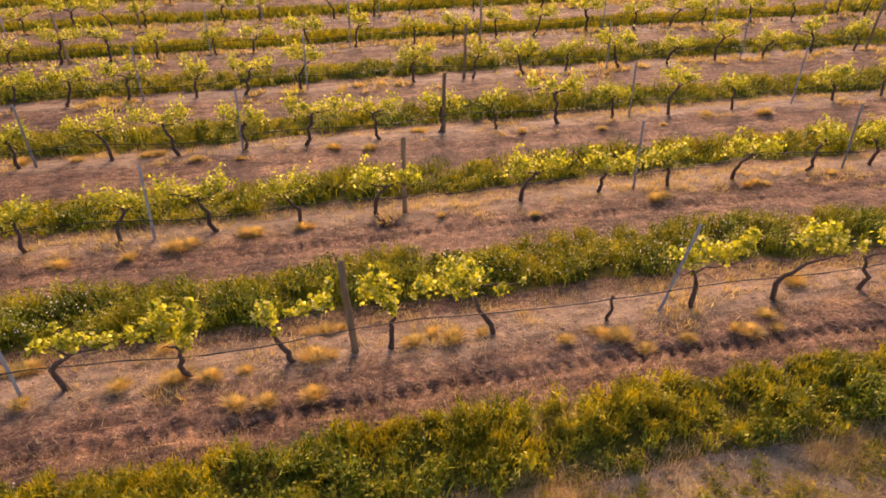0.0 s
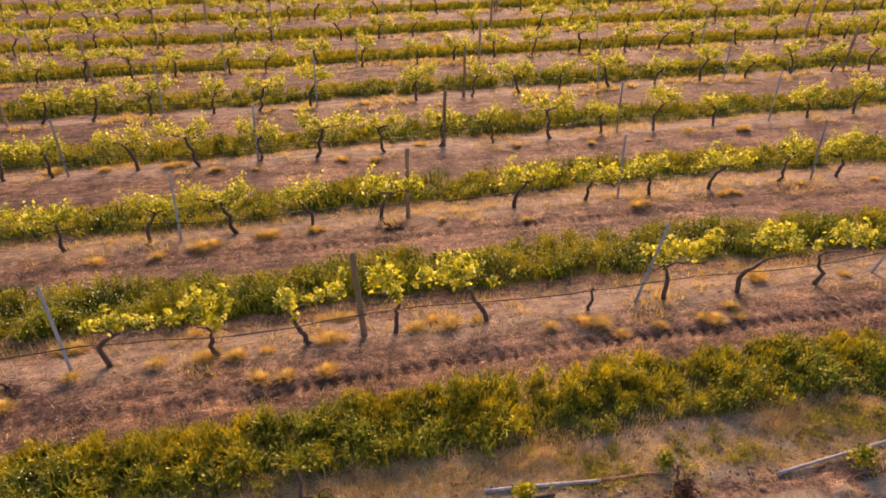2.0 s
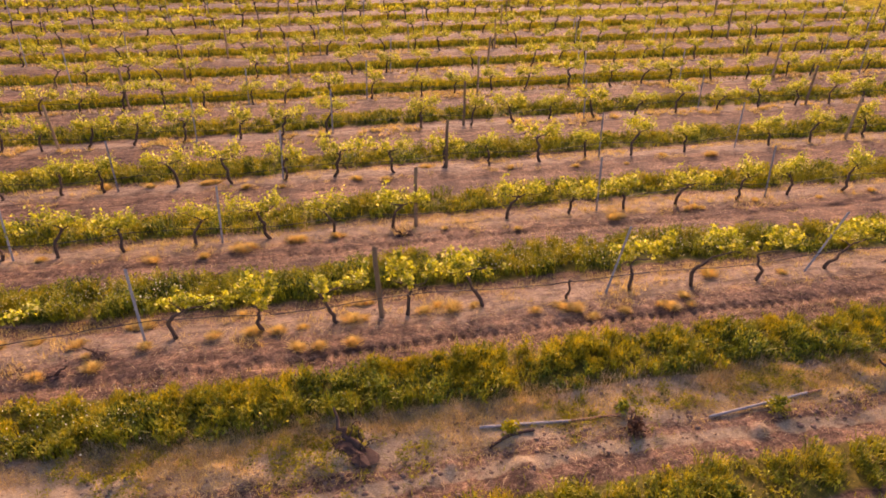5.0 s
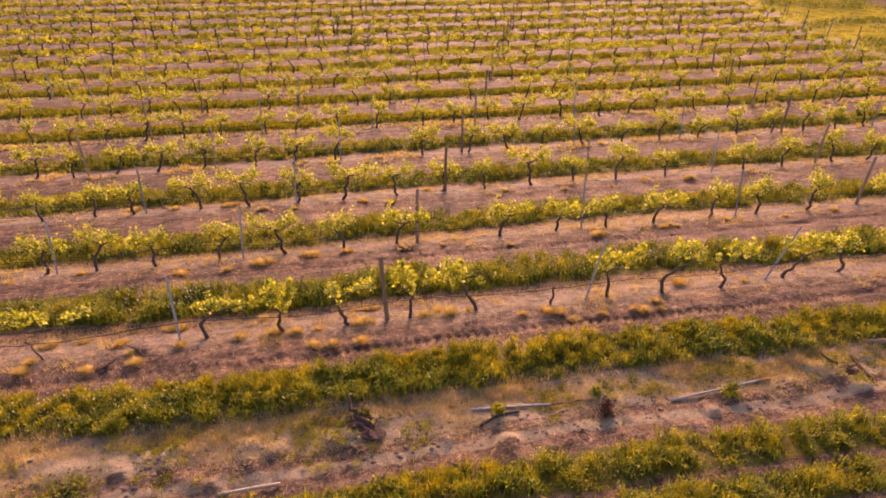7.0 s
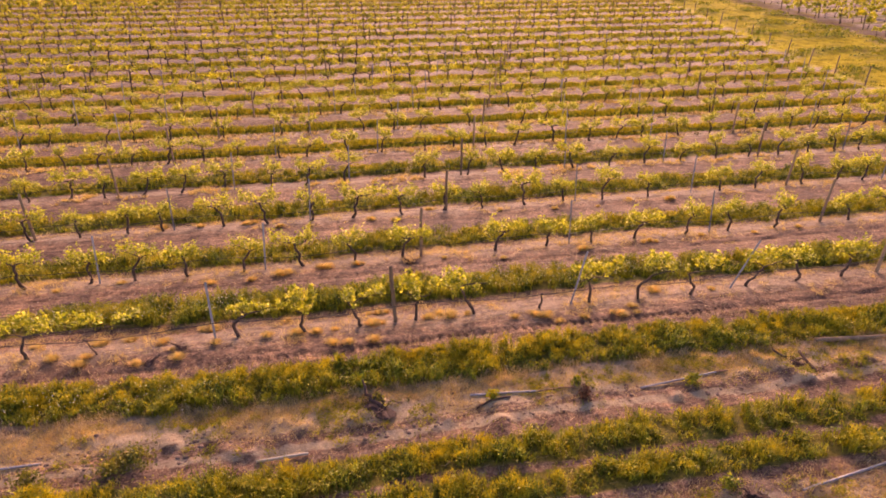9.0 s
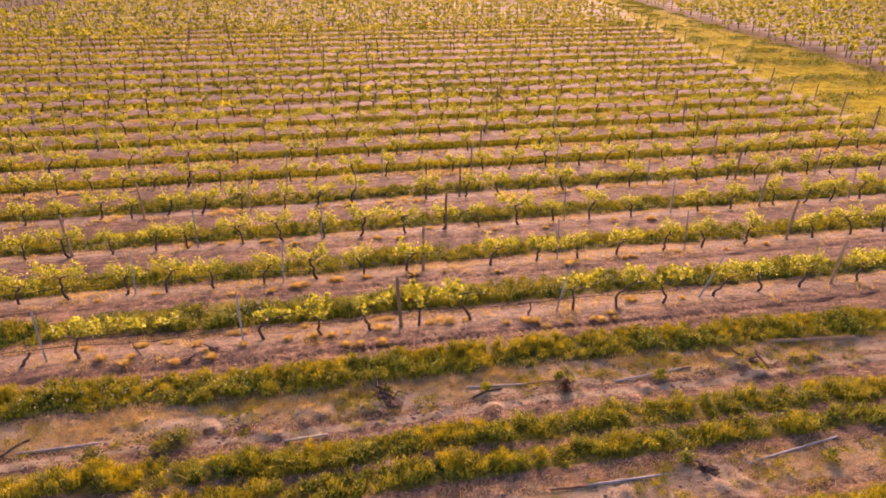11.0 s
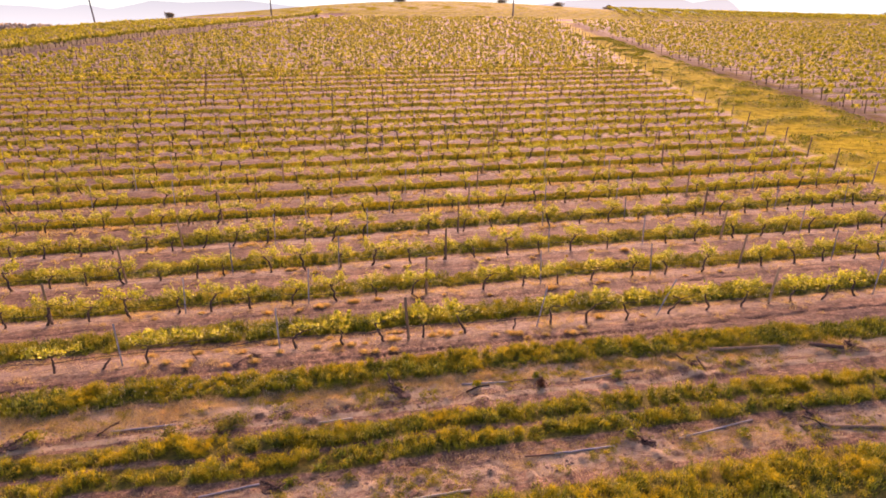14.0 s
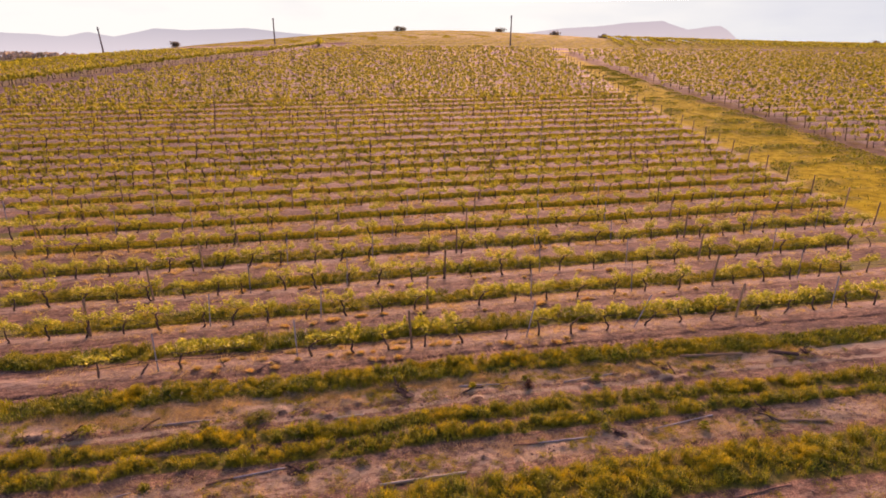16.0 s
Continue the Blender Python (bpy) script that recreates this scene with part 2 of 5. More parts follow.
def leafy(name, stops, patch, size, through=0.45, rough=0.55, spread=0.6, mottle=1.0):
    """Leaves and blades: each piece has its own tone, patches change over metres, light comes through."""
    m, nt, out = material(name)
    geo = nt.nodes.new("ShaderNodeNewGeometry")
    col = ramp(nt, geo.outputs["Random Per Island"], stops)
    big = noise_of(nt, size, 3, geo.outputs["Position"])
    mask = ramp(nt, big, [(0.42, (0, 0, 0)), (0.62, (1, 1, 1))])
    f = node(nt, "Math", ops="MULTIPLY")
    nt.links.new(mask, f.inputs[0])
    f.inputs[1].default_value = spread
    col = mix(nt, f.outputs[0], col, patch)
    tuft = ramp(nt, noise_of(nt, size * 5, 2, geo.outputs["Position"]), [(0.36, (0.46, 0.54, 0.5)), (0.5, (1, 1, 1)), (0.64, (1.42, 1.34, 1.08))])
    col = mix(nt, mottle, col, tuft, "MULTIPLY")
    bsdf = node(nt, "BsdfPrincipled", Roughness=rough)
    nt.links.new(col, bsdf.inputs["Base Color"])
    bsdf.inputs["Specular IOR Level"].default_value = 0.35
    tr = nt.nodes.new("ShaderNodeBsdfTranslucent")
    warm = mix(nt, 1.0, col, (1.0, 0.95, 0.55), "MULTIPLY")
    nt.links.new(warm, tr.inputs[0])
    sh = nt.nodes.new("ShaderNodeMixShader")
    sh.inputs[0].default_value = through
    nt.links.new(bsdf.outputs[0], sh.inputs[1])
    nt.links.new(tr.outputs[0], sh.inputs[2])
    nt.links.new(sh.outputs[0], out.inputs[0])
    return m


def rough_stuff(name, stops, scale, bump=0.3, roughness=0.85, metal=0.0, stretch=(1, 1, 1), own=0.0, dist=0.01):
    """Wood, bark, metal, stone: two sizes of grain, wear and relief."""
    m, nt, out = material(name)
    tc = nt.nodes.new("ShaderNodeTexCoord")
    mp = node(nt, "Mapping", Scale=stretch)
    nt.links.new(tc.outputs["Object"], mp.inputs[0])
    n1 = noise_of(nt, scale, 6, mp.outputs[0])
    n2 = noise_of(nt, scale * 0.17, 3, mp.outputs[0])
    both = node(nt, "Math", ops="MULTIPLY_ADD")
    nt.links.new(n1, both.inputs[0])
    both.inputs[1].default_value = 0.6
    half = node(nt, "Math", ops="MULTIPLY")
    nt.links.new(n2, half.inputs[0])
    half.inputs[1].default_value = 0.4
    nt.links.new(half.outputs[0], both.inputs[2])
    col = ramp(nt, both.outputs[0], stops)
    if own:
        info = nt.nodes.new("ShaderNodeObjectInfo")
        hsv = node(nt, "HueSaturation")
        mr = node(nt, "MapRange")
        nt.links.new(info.outputs["Random"], mr.inputs[0])
        mr.inputs["To Min"].default_value, mr.inputs["To Max"].default_value = 1 - own, 1 + own
        nt.links.new(mr.outputs[0], hsv.inputs["Value"])
        nt.links.new(col, hsv.inputs["Color"])
        col = hsv.outputs[0]
    bsdf = node(nt, "BsdfPrincipled", Roughness=roughness, Metallic=metal)
    nt.links.new(col, bsdf.inputs["Base Color"])
    b = node(nt, "Bump", Strength=bump, Distance=dist)
    nt.links.new(n1, b.inputs["Height"])
    nt.links.new(b.outputs[0], bsdf.inputs["Normal"])
    nt.links.new(bsdf.outputs[0], out.inputs[0])
    return m


def earth():
    m, nt, out = material("vineyard_earth")
    pos = place(nt)
    fine = noise_of(nt, 26, 8, pos, 0.7)
    mid = noise_of(nt, 2.6, 6, pos, 0.65)
    wide = noise_of(nt, 0.55, 5, pos)
    soil = ramp(nt, fine, [(0.28, (0.075, 0.044, 0.033)), (0.5, (0.24, 0.150, 0.098)), (0.72, (0.45, 0.312, 0.215))])
    tone = ramp(nt, mid, [(0.3, (0.62, 0.58, 0.60)), (0.7, (1.12, 1.08, 1.05))])
    soil = mix(nt, 1.0, soil, tone, "MULTIPLY")
    tone2 = ramp(nt, wide, [(0.35, (0.76, 0.73, 0.76)), (0.65, (1.22, 1.18, 1.12))])
    soil = mix(nt, 1.0, soil, tone2, "MULTIPLY")
    speck = ramp(nt, noise_of(nt, 75, 4, pos, 0.8), [(0.36, (0.55, 0.52, 0.52)), (0.5, (1, 1, 1)), (0.66, (1.45, 1.4, 1.35))])
    soil = mix(nt, 0.8, soil, speck, "MULTIPLY")
    clot = ramp(nt, noise_of(nt, 9, 6, pos, 0.75), [(0.36, (0.46, 0.42, 0.42)), (0.5, (1, 1, 1)), (0.62, (1.50, 1.46, 1.40))])
    soil = mix(nt, 0.85, soil, clot, "MULTIPLY")
    # streaks that the plough and the wheels left along the rows
    ms = node(nt, "Mapping", Scale=(0.8, 3.4, 1.0))
    nt.links.new(pos, ms.inputs[0])
    streak = ramp(nt, noise_of(nt, 1.7, 7, ms.outputs[0], 0.78), [(0.38, (0.42, 0.37, 0.37)), (0.5, (1.0, 0.98, 0.97)), (0.61, (1.5, 1.46, 1.38))])
    soil = mix(nt, 0.9, soil, streak, "MULTIPLY")
    # dry litter
    mp = node(nt, "Mapping", Scale=(1.0, 2.4, 1.0))
    nt.links.new(pos, mp.inputs[0])
    fibre = noise_of(nt, 30, 6, mp.outputs[0], 0.75)
    straw = ramp(nt, fibre, [(0.3, (0.12, 0.078, 0.055)), (0.52, (0.365, 0.28, 0.20)), (0.72, (0.64, 0.53, 0.40))])
    sa = node(nt, "Attribute", attr="straw")
    sm = node(nt, "Math", ops="ADD")
    nt.links.new(sa.outputs["Fac"], sm.inputs[0])
    sub = node(nt, "Math", ops="SUBTRACT")
    nt.links.new(noise_of(nt, 7, 5, pos, 0.7), sub.inputs[0])
    sub.inputs[1].default_value = 0.5
    dbl = node(nt, "Math", ops="MULTIPLY")
    nt.links.new(sub.outputs[0], dbl.inputs[0])
    dbl.inputs[1].default_value = 1.7
    nt.links.new(dbl.outputs[0], sm.inputs[1])
    sf = ramp(nt, sm.outputs[0], [(0.38, (0, 0, 0)), (0.85, (0.75, 0.75, 0.75))])
    straw = mix(nt, 0.75, straw, streak, "MULTIPLY")
    col = mix(nt, sf, soil, straw)
    # pale dust and bleached litter on the open ground
    pa = node(nt, "Attribute", attr="pale")
    pm = node(nt, "Math", ops="MULTIPLY_ADD")
    nt.links.new(noise_of(nt, 2.2, 5, mp.outputs[0], 0.7), pm.inputs[0])
    pm.inputs[1].default_value = 1.0
    nt.links.new(pa.outputs["Fac"], pm.inputs[2])
    pf = ramp(nt, pm.outputs[0], [(0.76, (0, 0, 0)), (0.92, (0.85, 0.85, 0.85))])
    dust = ramp(nt, fibre, [(0.3, (0.25, 0.17, 0.105)), (0.5, (0.47, 0.36, 0.225)), (0.72, (0.69, 0.57, 0.40))])
    col = mix(nt, pf, col, dust)
    # thatch under the green strips and on the headland
    thatch = ramp(nt, noise_of(nt, 9, 7, pos, 0.75), [(0.3, (0.045, 0.045, 0.012)), (0.5, (0.14, 0.13, 0.025)), (0.72, (0.30, 0.24, 0.05))])
    warm = ramp(nt, noise_of(nt, 0.5, 4, pos), [(0.4, (0.9, 0.95, 0.8)), (0.62, (1.35, 1.05, 0.8))])
    thatch = mix(nt, 1.0, thatch, warm, "MULTIPLY")
    ga = node(nt, "Attribute", attr="green")
    gm = node(nt, "Math", ops="ADD")
    nt.links.new(ga.outputs["Fac"], gm.inputs[0])
    dbl2 = node(nt, "Math", ops="MULTIPLY")
    nt.links.new(sub.outputs[0], dbl2.inputs[0])
    dbl2.inputs[1].default_value = 0.8
    nt.links.new(dbl2.outputs[0], gm.inputs[1])
    gf = ramp(nt, gm.outputs[0], [(0.35, (0, 0, 0)), (0.7, (1, 1, 1))])
    col = mix(nt, gf, col, thatch)
    # crop cover on the far hill, and earth roads
    fa = node(nt, "Attribute", attr="crop")
    crop = ramp(nt, noise_of(nt, 0.8, 5, pos, 0.7), [(0.32, (0.10, 0.095, 0.008)), (0.5, (0.27, 0.235, 0.017)), (0.68, (0.43, 0.365, 0.032))])
    col = mix(nt, fa.outputs["Fac"], col, crop)
    ma = node(nt, "Attribute", attr="meadow")
    meadow = ramp(nt, noise_of(nt, 1.1, 5, pos, 0.7), [(0.32, (0.15, 0.125, 0.010)), (0.5, (0.40, 0.305, 0.019)), (0.68, (0.56, 0.44, 0.036))])
    col = mix(nt, ma.outputs["Fac"], col, meadow)
    dull = node(nt, "Math", ops="MAXIMUM")
    nt.links.new(fa.outputs["Fac"], dull.inputs[0])
    nt.links.new(ma.outputs["Fac"], dull.inputs[1])
    ba = node(nt, "Attribute", attr="bare")
    road = ramp(nt, noise_of(nt, 1.2, 5, pos, 0.7), [(0.35, (0.10, 0.056, 0.043)), (0.65, (0.22, 0.135, 0.102))])
    col = mix(nt, ba.outputs["Fac"], col, road)
    bsdf = node(nt, "BsdfPrincipled", Roughness=0.82)
    gloss = node(nt, "MapRange")
    gloss.inputs["To Min"].default_value, gloss.inputs["To Max"].default_value = 0.22, 0.0
    nt.links.new(dull.outputs[0], gloss.inputs[0])
    nt.links.new(gloss.outputs[0], bsdf.inputs["Specular IOR Level"])
    nt.links.new(col, bsdf.inputs["Base Color"])
    h = mix(nt, 0.4, fine, noise_of(nt, 60, 5, pos, 0.7))
    b = node(nt, "Bump", Strength=0.85, Distance=0.045)
    nt.links.new(h, b.inputs["Height"])
    nt.links.new(b.outputs[0], bsdf.inputs["Normal"])
    nt.links.new(bsdf.outputs[0], out.inputs[0])
    return m


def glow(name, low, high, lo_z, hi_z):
    """Emission for hills kilometres off, the evening haze painted in from foot to crest."""
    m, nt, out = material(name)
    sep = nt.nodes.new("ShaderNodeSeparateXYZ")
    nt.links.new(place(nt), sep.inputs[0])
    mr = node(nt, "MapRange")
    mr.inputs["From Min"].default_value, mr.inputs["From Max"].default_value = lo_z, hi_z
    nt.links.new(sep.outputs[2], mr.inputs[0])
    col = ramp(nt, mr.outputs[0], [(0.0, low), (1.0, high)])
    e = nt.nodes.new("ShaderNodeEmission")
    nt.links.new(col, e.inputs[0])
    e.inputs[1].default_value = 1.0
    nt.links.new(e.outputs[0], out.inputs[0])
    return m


EARTH = earth()
# the cream end of the ramp paints leaf tips lit from behind
VINE_LEAF = leafy("vine_leaf", [(0.0, (0.22, 0.26, 0.03)), (0.4, (0.36, 0.40, 0.05)), (0.75, (0.60, 0.59, 0.10)), (1.0, (0.84, 0.81, 0.46))], (0.56, 0.53, 0.065), 1.6, 0.62, 0.5, 0.45)
FAR_LEAF = leafy("far_vine_leaf", [(0.0, (0.25, 0.265, 0.022)), (0.5, (0.47, 0.455, 0.06)), (1.0, (0.64, 0.61, 0.17))], (0.47, 0.44, 0.055), 0.25, 0.55, 0.6, 0.6)
GRASS = leafy("green_grass", [(0.0, (0.035, 0.06, 0.006)), (0.4, (0.15, 0.20, 0.016)), (0.8, (0.35, 0.37, 0.026)), (1.0, (0.52, 0.47, 0.06))], (0.49, 0.40, 0.02), 1.0, 0.24, 0.6, 0.7)
# yellowed blades, also used to paint the backlit side of the strips
GOLD = leafy("golden_grass", [(0.0, (0.28, 0.25, 0.015)), (0.5, (0.45, 0.37, 0.025)), (1.0, (0.62, 0.50, 0.07))], (0.56, 0.42, 0.03), 1.0, 0.45, 0.6, 0.5)
DRY = leafy("dry_grass", [(0.0, (0.52, 0.36, 0.13)), (0.5, (0.73, 0.54, 0.24)), (1.0, (0.85, 0.72, 0.45))], (0.76, 0.52, 0.20), 1.3, 0.55, 0.7, 0.4, 0.35)
RED_WEED = leafy("red_weed", [(0.0, (0.07, 0.03, 0.022)), (0.6, (0.15, 0.065, 0.04)), (1.0, (0.26, 0.13, 0.08))], (0.14, 0.07, 0.04), 2.0, 0.2, 0.8, 0.5)
STRAW = leafy("straw", [(0.0, (0.24, 0.15, 0.085)), (0.5, (0.50, 0.36, 0.21)), (1.0, (0.72, 0.58, 0.40))], (0.50, 0.34, 0.17), 0.9, 0.3, 0.8, 0.4)
PETAL = leafy("white_petal", [(0.0, (0.7, 0.68, 0.5)), (1.0, (0.85, 0.84, 0.75))], (0.75, 0.72, 0.5), 3.0, 0.3, 0.6, 0.3)
WEED = leafy("dark_weed", [(0.0, (0.10, 0.11, 0.025)), (0.6, (0.22, 0.225, 0.035)), (1.0, (0.40, 0.36, 0.06))], (0.30, 0.22, 0.055), 2.0, 0.35, 0.6, 0.5)
LOW_WEED = leafy("yellow_green_weed", [(0.0, (0.16, 0.17, 0.014)), (0.5, (0.34, 0.32, 0.03)), (1.0, (0.55, 0.48, 0.08))], (0.46, 0.38, 0.04), 1.4, 0.4, 0.6, 0.5)
BARK = rough_stuff("vine_bark", [(0.3, (0.028, 0.017, 0.012)), (0.55, (0.095, 0.056, 0.040)), (0.75, (0.185, 0.12, 0.088))], 40, 0.8, 0.9, 0, (1, 1, 0.25), 0.2)
DEADWOOD = rough_stuff("dead_wood", [(0.3, (0.03, 0.015, 0.012)), (0.55, (0.085, 0.043, 0.032)), (0.75, (0.17, 0.10, 0.075))], 32, 0.8, 0.9, 0, (1, 1, 0.3), 0.2)
POST_WOOD = rough_stuff("weathered_post", [(0.3, (0.12, 0.070, 0.040)), (0.55, (0.31, 0.20, 0.115)), (0.78, (0.48, 0.34, 0.21))], 26, 0.6, 0.85, 0, (1, 1, 0.12), 0.38)
STEEL = rough_stuff("galvanised_steel", [(0.3, (0.17, 0.165, 0.17)), (0.55, (0.32, 0.32, 0.335)), (0.8, (0.44, 0.43, 0.43))], 22, 0.15, 0.68, 0.2, (1, 1, 0.4), 0.15, 0.004)
RUST = rough_stuff("rusty_steel", [(0.35, (0.16, 0.075, 0.045)), (0.6, (0.34, 0.19, 0.12)), (0.8, (0.45, 0.33, 0.26))], 24, 0.3, 0.8, 0.2, (1, 1, 0.4), 0.15, 0.004)
HOSE = rough_stuff("black_polythene", [(0.3, (0.016, 0.014, 0.014)), (0.7, (0.04, 0.034, 0.032))], 30, 0.1, 0.6, 0, (1, 1, 1), 0, 0.003)
PALE_WOOD = rough_stuff("bleached_wood", [(0.3, (0.34, 0.29, 0.22)), (0.55, (0.50, 0.45, 0.36)), (0.78, (0.64, 0.59, 0.49))], 26, 0.4, 0.85, 0, (1, 1, 0.15), 0.1)
POLE = rough_stuff("pole_timber", [(0.3, (0.10, 0.08, 0.075)), (0.7, (0.21, 0.175, 0.16))], 6, 0.4, 0.9, 0, (1, 1, 0.1))
CLOD = rough_stuff("earth_clod", [(0.3, (0.11, 0.066, 0.048)), (0.55, (0.24, 0.155, 0.115)), (0.78, (0.38, 0.27, 0.20))], 18, 0.7, 0.95)
# crest trees: leaf colour lightened and greyed to stand for glare and haze
TREE = leafy("haze_greyed_foliage", [(0.0, (0.14, 0.125, 0.10)), (1.0, (0.28, 0.245, 0.20))], (0.21, 0.185, 0.15), 0.3, 0.3, 0.7, 0.4)
# aerial haze painted into the leaf colour of the distant wood
WOODS_HAZED = leafy("haze_tinted_woodland", [(0.0, (0.26, 0.24, 0.27)), (1.0, (0.44, 0.40, 0.44))], (0.36, 0.33, 0.36), 0.02, 0.4, 0.9, 0.5)

# ---- ground ----
def stretch(a, b, n, power):
    return a + (b - a) * np.linspace(0, 1, n) ** power


gx = np.unique(np.round(np.concatenate([-stretch(20, 130, 60, 1.6)[::-1], -stretch(130, 4200, 26, 2.6)[::-1], np.arange(-20, -7.6, 0.16), np.arange(-7.6, -4.4, 0.06), np.arange(-4.4, 7.4, 0.037), np.arange(7.4, 9.5, 0.06), np.arange(9.5, 22, 0.16), stretch(22, 42, 16, 1.1), np.arange(42.5, 66, 0.7), stretch(66, 150, 40, 1.2), stretch(150, 4200, 26, 2.6)]), 3))
gy = np.unique(np.round(np.concatenate([-stretch(5, 400, 26, 2.2)[::-1], np.arange(-5, -0.7, 0.14), np.arange(-0.7, 0.4, 0.08), np.arange(0.4, 2.3, 0.14), np.arange(2.3, 3.8, 0.065), np.arange(3.8, 5.0, 0.13), np.arange(5.0, 5.62, 0.05), np.arange(5.62, 6.7, 0.1), np.arange(6.7, 8.2, 0.18), np.arange(8.2, 8.7, 0.1), np.arange(8.7, 9.2, 0.06), np.arange(9.2, 14, 0.13), np.arange(14, 34, 0.36), np.arange(34, 70, 0.7), np.arange(70, 200, 1.1), stretch(200, 420, 60, 1.2), stretch(420, 4600, 30, 2.2)]), 3))
GX, GY = np.meshgrid(gx, gy)
fx, fy = GX.ravel(), GY.ravel()
gv = np.stack([fx, fy, ground_z(fx, fy)], -1)
nx, ny = len(gx), len(gy)
gi = (np.arange(ny - 1)[:, None] * nx + np.arange(nx - 1)[None, :]).ravel()
gmesh = fast_mesh("ground", gv, np.stack([gi, gi + 1, gi + 1 + nx, gi + nx], -1), True)
crop_cover = (fy > far_end(fx) + 7) * np.clip((fy - 140) / 10, 0, 1) * (1 - 0.3 * (np.mod(fy + fx * 0.2, 5.0) < 1.6))
meadow_cover = 0.95 * (fx > end_line(fy) + 0.8) * (fx < right_edge(fy) + 2.4) * (fy > -60) * (fy < far_end(fx)) * (1 - 0.45 * hump_at(fx, fy))
crop_cover = np.maximum(crop_cover, (fx < left_edge(fy) - 9) * (fy > 20) * 0.35)
for label, values in (("green", green_at(fx, fy)), ("straw", straw_at(fx, fy)), ("bare", bare_at(fx, fy)), ("pale", pale_at(fx, fy)), ("meadow", meadow_cover), ("crop", crop_cover)):
    at = gmesh.attributes.new(label, "FLOAT", "POINT")
    at.data.foreach_set("value", np.asarray(values, np.float32))
ground = part("ground", gmesh, EARTH)
tagged(ground, "pinkish brown vineyard earth with green strips and dry litter", "ground", kind="structure")

# ---- vines ----
def unit(v):
    return v / (np.linalg.norm(v, axis=-1, keepdims=True) + 1e-9)


def leaves(centres, sizes, rng, lobed=True, up=0.25):
    """Leaf blades at the centres, facing all ways, a little upwards."""
    n = len(centres)
    nrm = unit(rng.normal(0, 1, (n, 3)) + np.array([0, -0.1, up]))
    a = unit(np.cross(nrm, rng.normal(0, 1, (n, 3))))
    b = np.cross(nrm, a)
    if lobed:
        ang = np.radians([-90, -30, 15, 55, 90, 125, 165, 210])
        rad = np.array([0.25, 0.58, 0.60, 0.45, 0.66, 0.45, 0.60, 0.58])
        lift = 0.22 * rad ** 2 * np.array([1, 1, 1, 0.4, 1.2, 0.4, 1, 1])
        xs, ys = np.append(rad * np.cos(ang), 0), np.append(rad * np.sin(ang), 0)
        zs = np.append(-lift, 0)
        k = len(ang)
        tri = np.array([[i, (i + 1) % k, k] for i in range(k)])
    else:
        xs, ys = np.array([0, 0.5, 0, -0.5]), np.array([-0.5, 0.05, 0.6, 0.05])
        zs = np.array([0, -0.16, 0, -0.16])
        tri = np.array([[0, 1, 2], [0, 2, 3]])
    s = np.asarray(sizes)[:, None, None]
    v = centres[:, None, :] + s * (xs[None, :, None] * a[:, None] + ys[None, :, None] * b[:, None] + zs[None, :, None] * nrm[:, None])
    f = tri[None] + (np.arange(n) * len(xs))[:, None, None]
    return v.reshape(-1, 3), f.reshape(-1, 3)


def vine_frame(rng, height, lean, left, right):
    """Points of the trunk and of the two arms."""
    n = 8
    s = np.linspace(0, 1, n)
    bend = np.cumsum(rng.normal(0, 0.035, (n, 2)), axis=0)
    bend -= bend[0]
    trunk = np.stack([lean * s ** 1.3 + bend[:, 0], bend[:, 1] * 0.6, -0.06 + (height + 0.06) * s], -1)
    arms = []
    for side, length in ((-1, left), (1, right)):
        if length <= 0.05:
            continue
        m = 6
        u = np.linspace(0, 1, m)
        arm = np.stack([trunk[-1, 0] + side * length * u, trunk[-1, 1] + np.cumsum(rng.normal(0, 0.015, m)), trunk[-1, 2] - 0.02 + 0.10 * np.sqrt(u) + np.cumsum(rng.normal(0, 0.026, m))], -1)
        arms.append(arm)
    return trunk, arms


def canopy(rng, spine, clumps, per, tips):
    """Leaf places along a piece of old wood: dense clumps at the spurs, and short upright shoots with a few leaves."""
    out = []
    at = rng.uniform(0.1, 1.0, clumps) * (len(spine) - 1)
    for u in at:
        i = min(int(u), len(spine) - 2)
        p = spine[i] + (spine[i + 1] - spine[i]) * (u - i) + np.array([0, 0, rng.uniform(0.05, 0.17)])
        wide = rng.uniform(0.75, 1.25)
        out.append(p + rng.normal(0, 1, (int(per * rng.uniform(0.6, 1.3)), 3)) * np.array([0.095, 0.085, 0.066]) * wide)
        for _ in range(rng.integers(1, 4)):
            d = unit(np.array([rng.normal(0, 0.36), rng.normal(0, 0.36), 1.0]))
            k = np.sort(rng.uniform(0.1, 1, tips))
            out.append(p + d * rng.uniform(0.18, 0.40) * k[:, None] + rng.normal(0, 0.03, (tips, 3)))
    return np.concatenate(out)


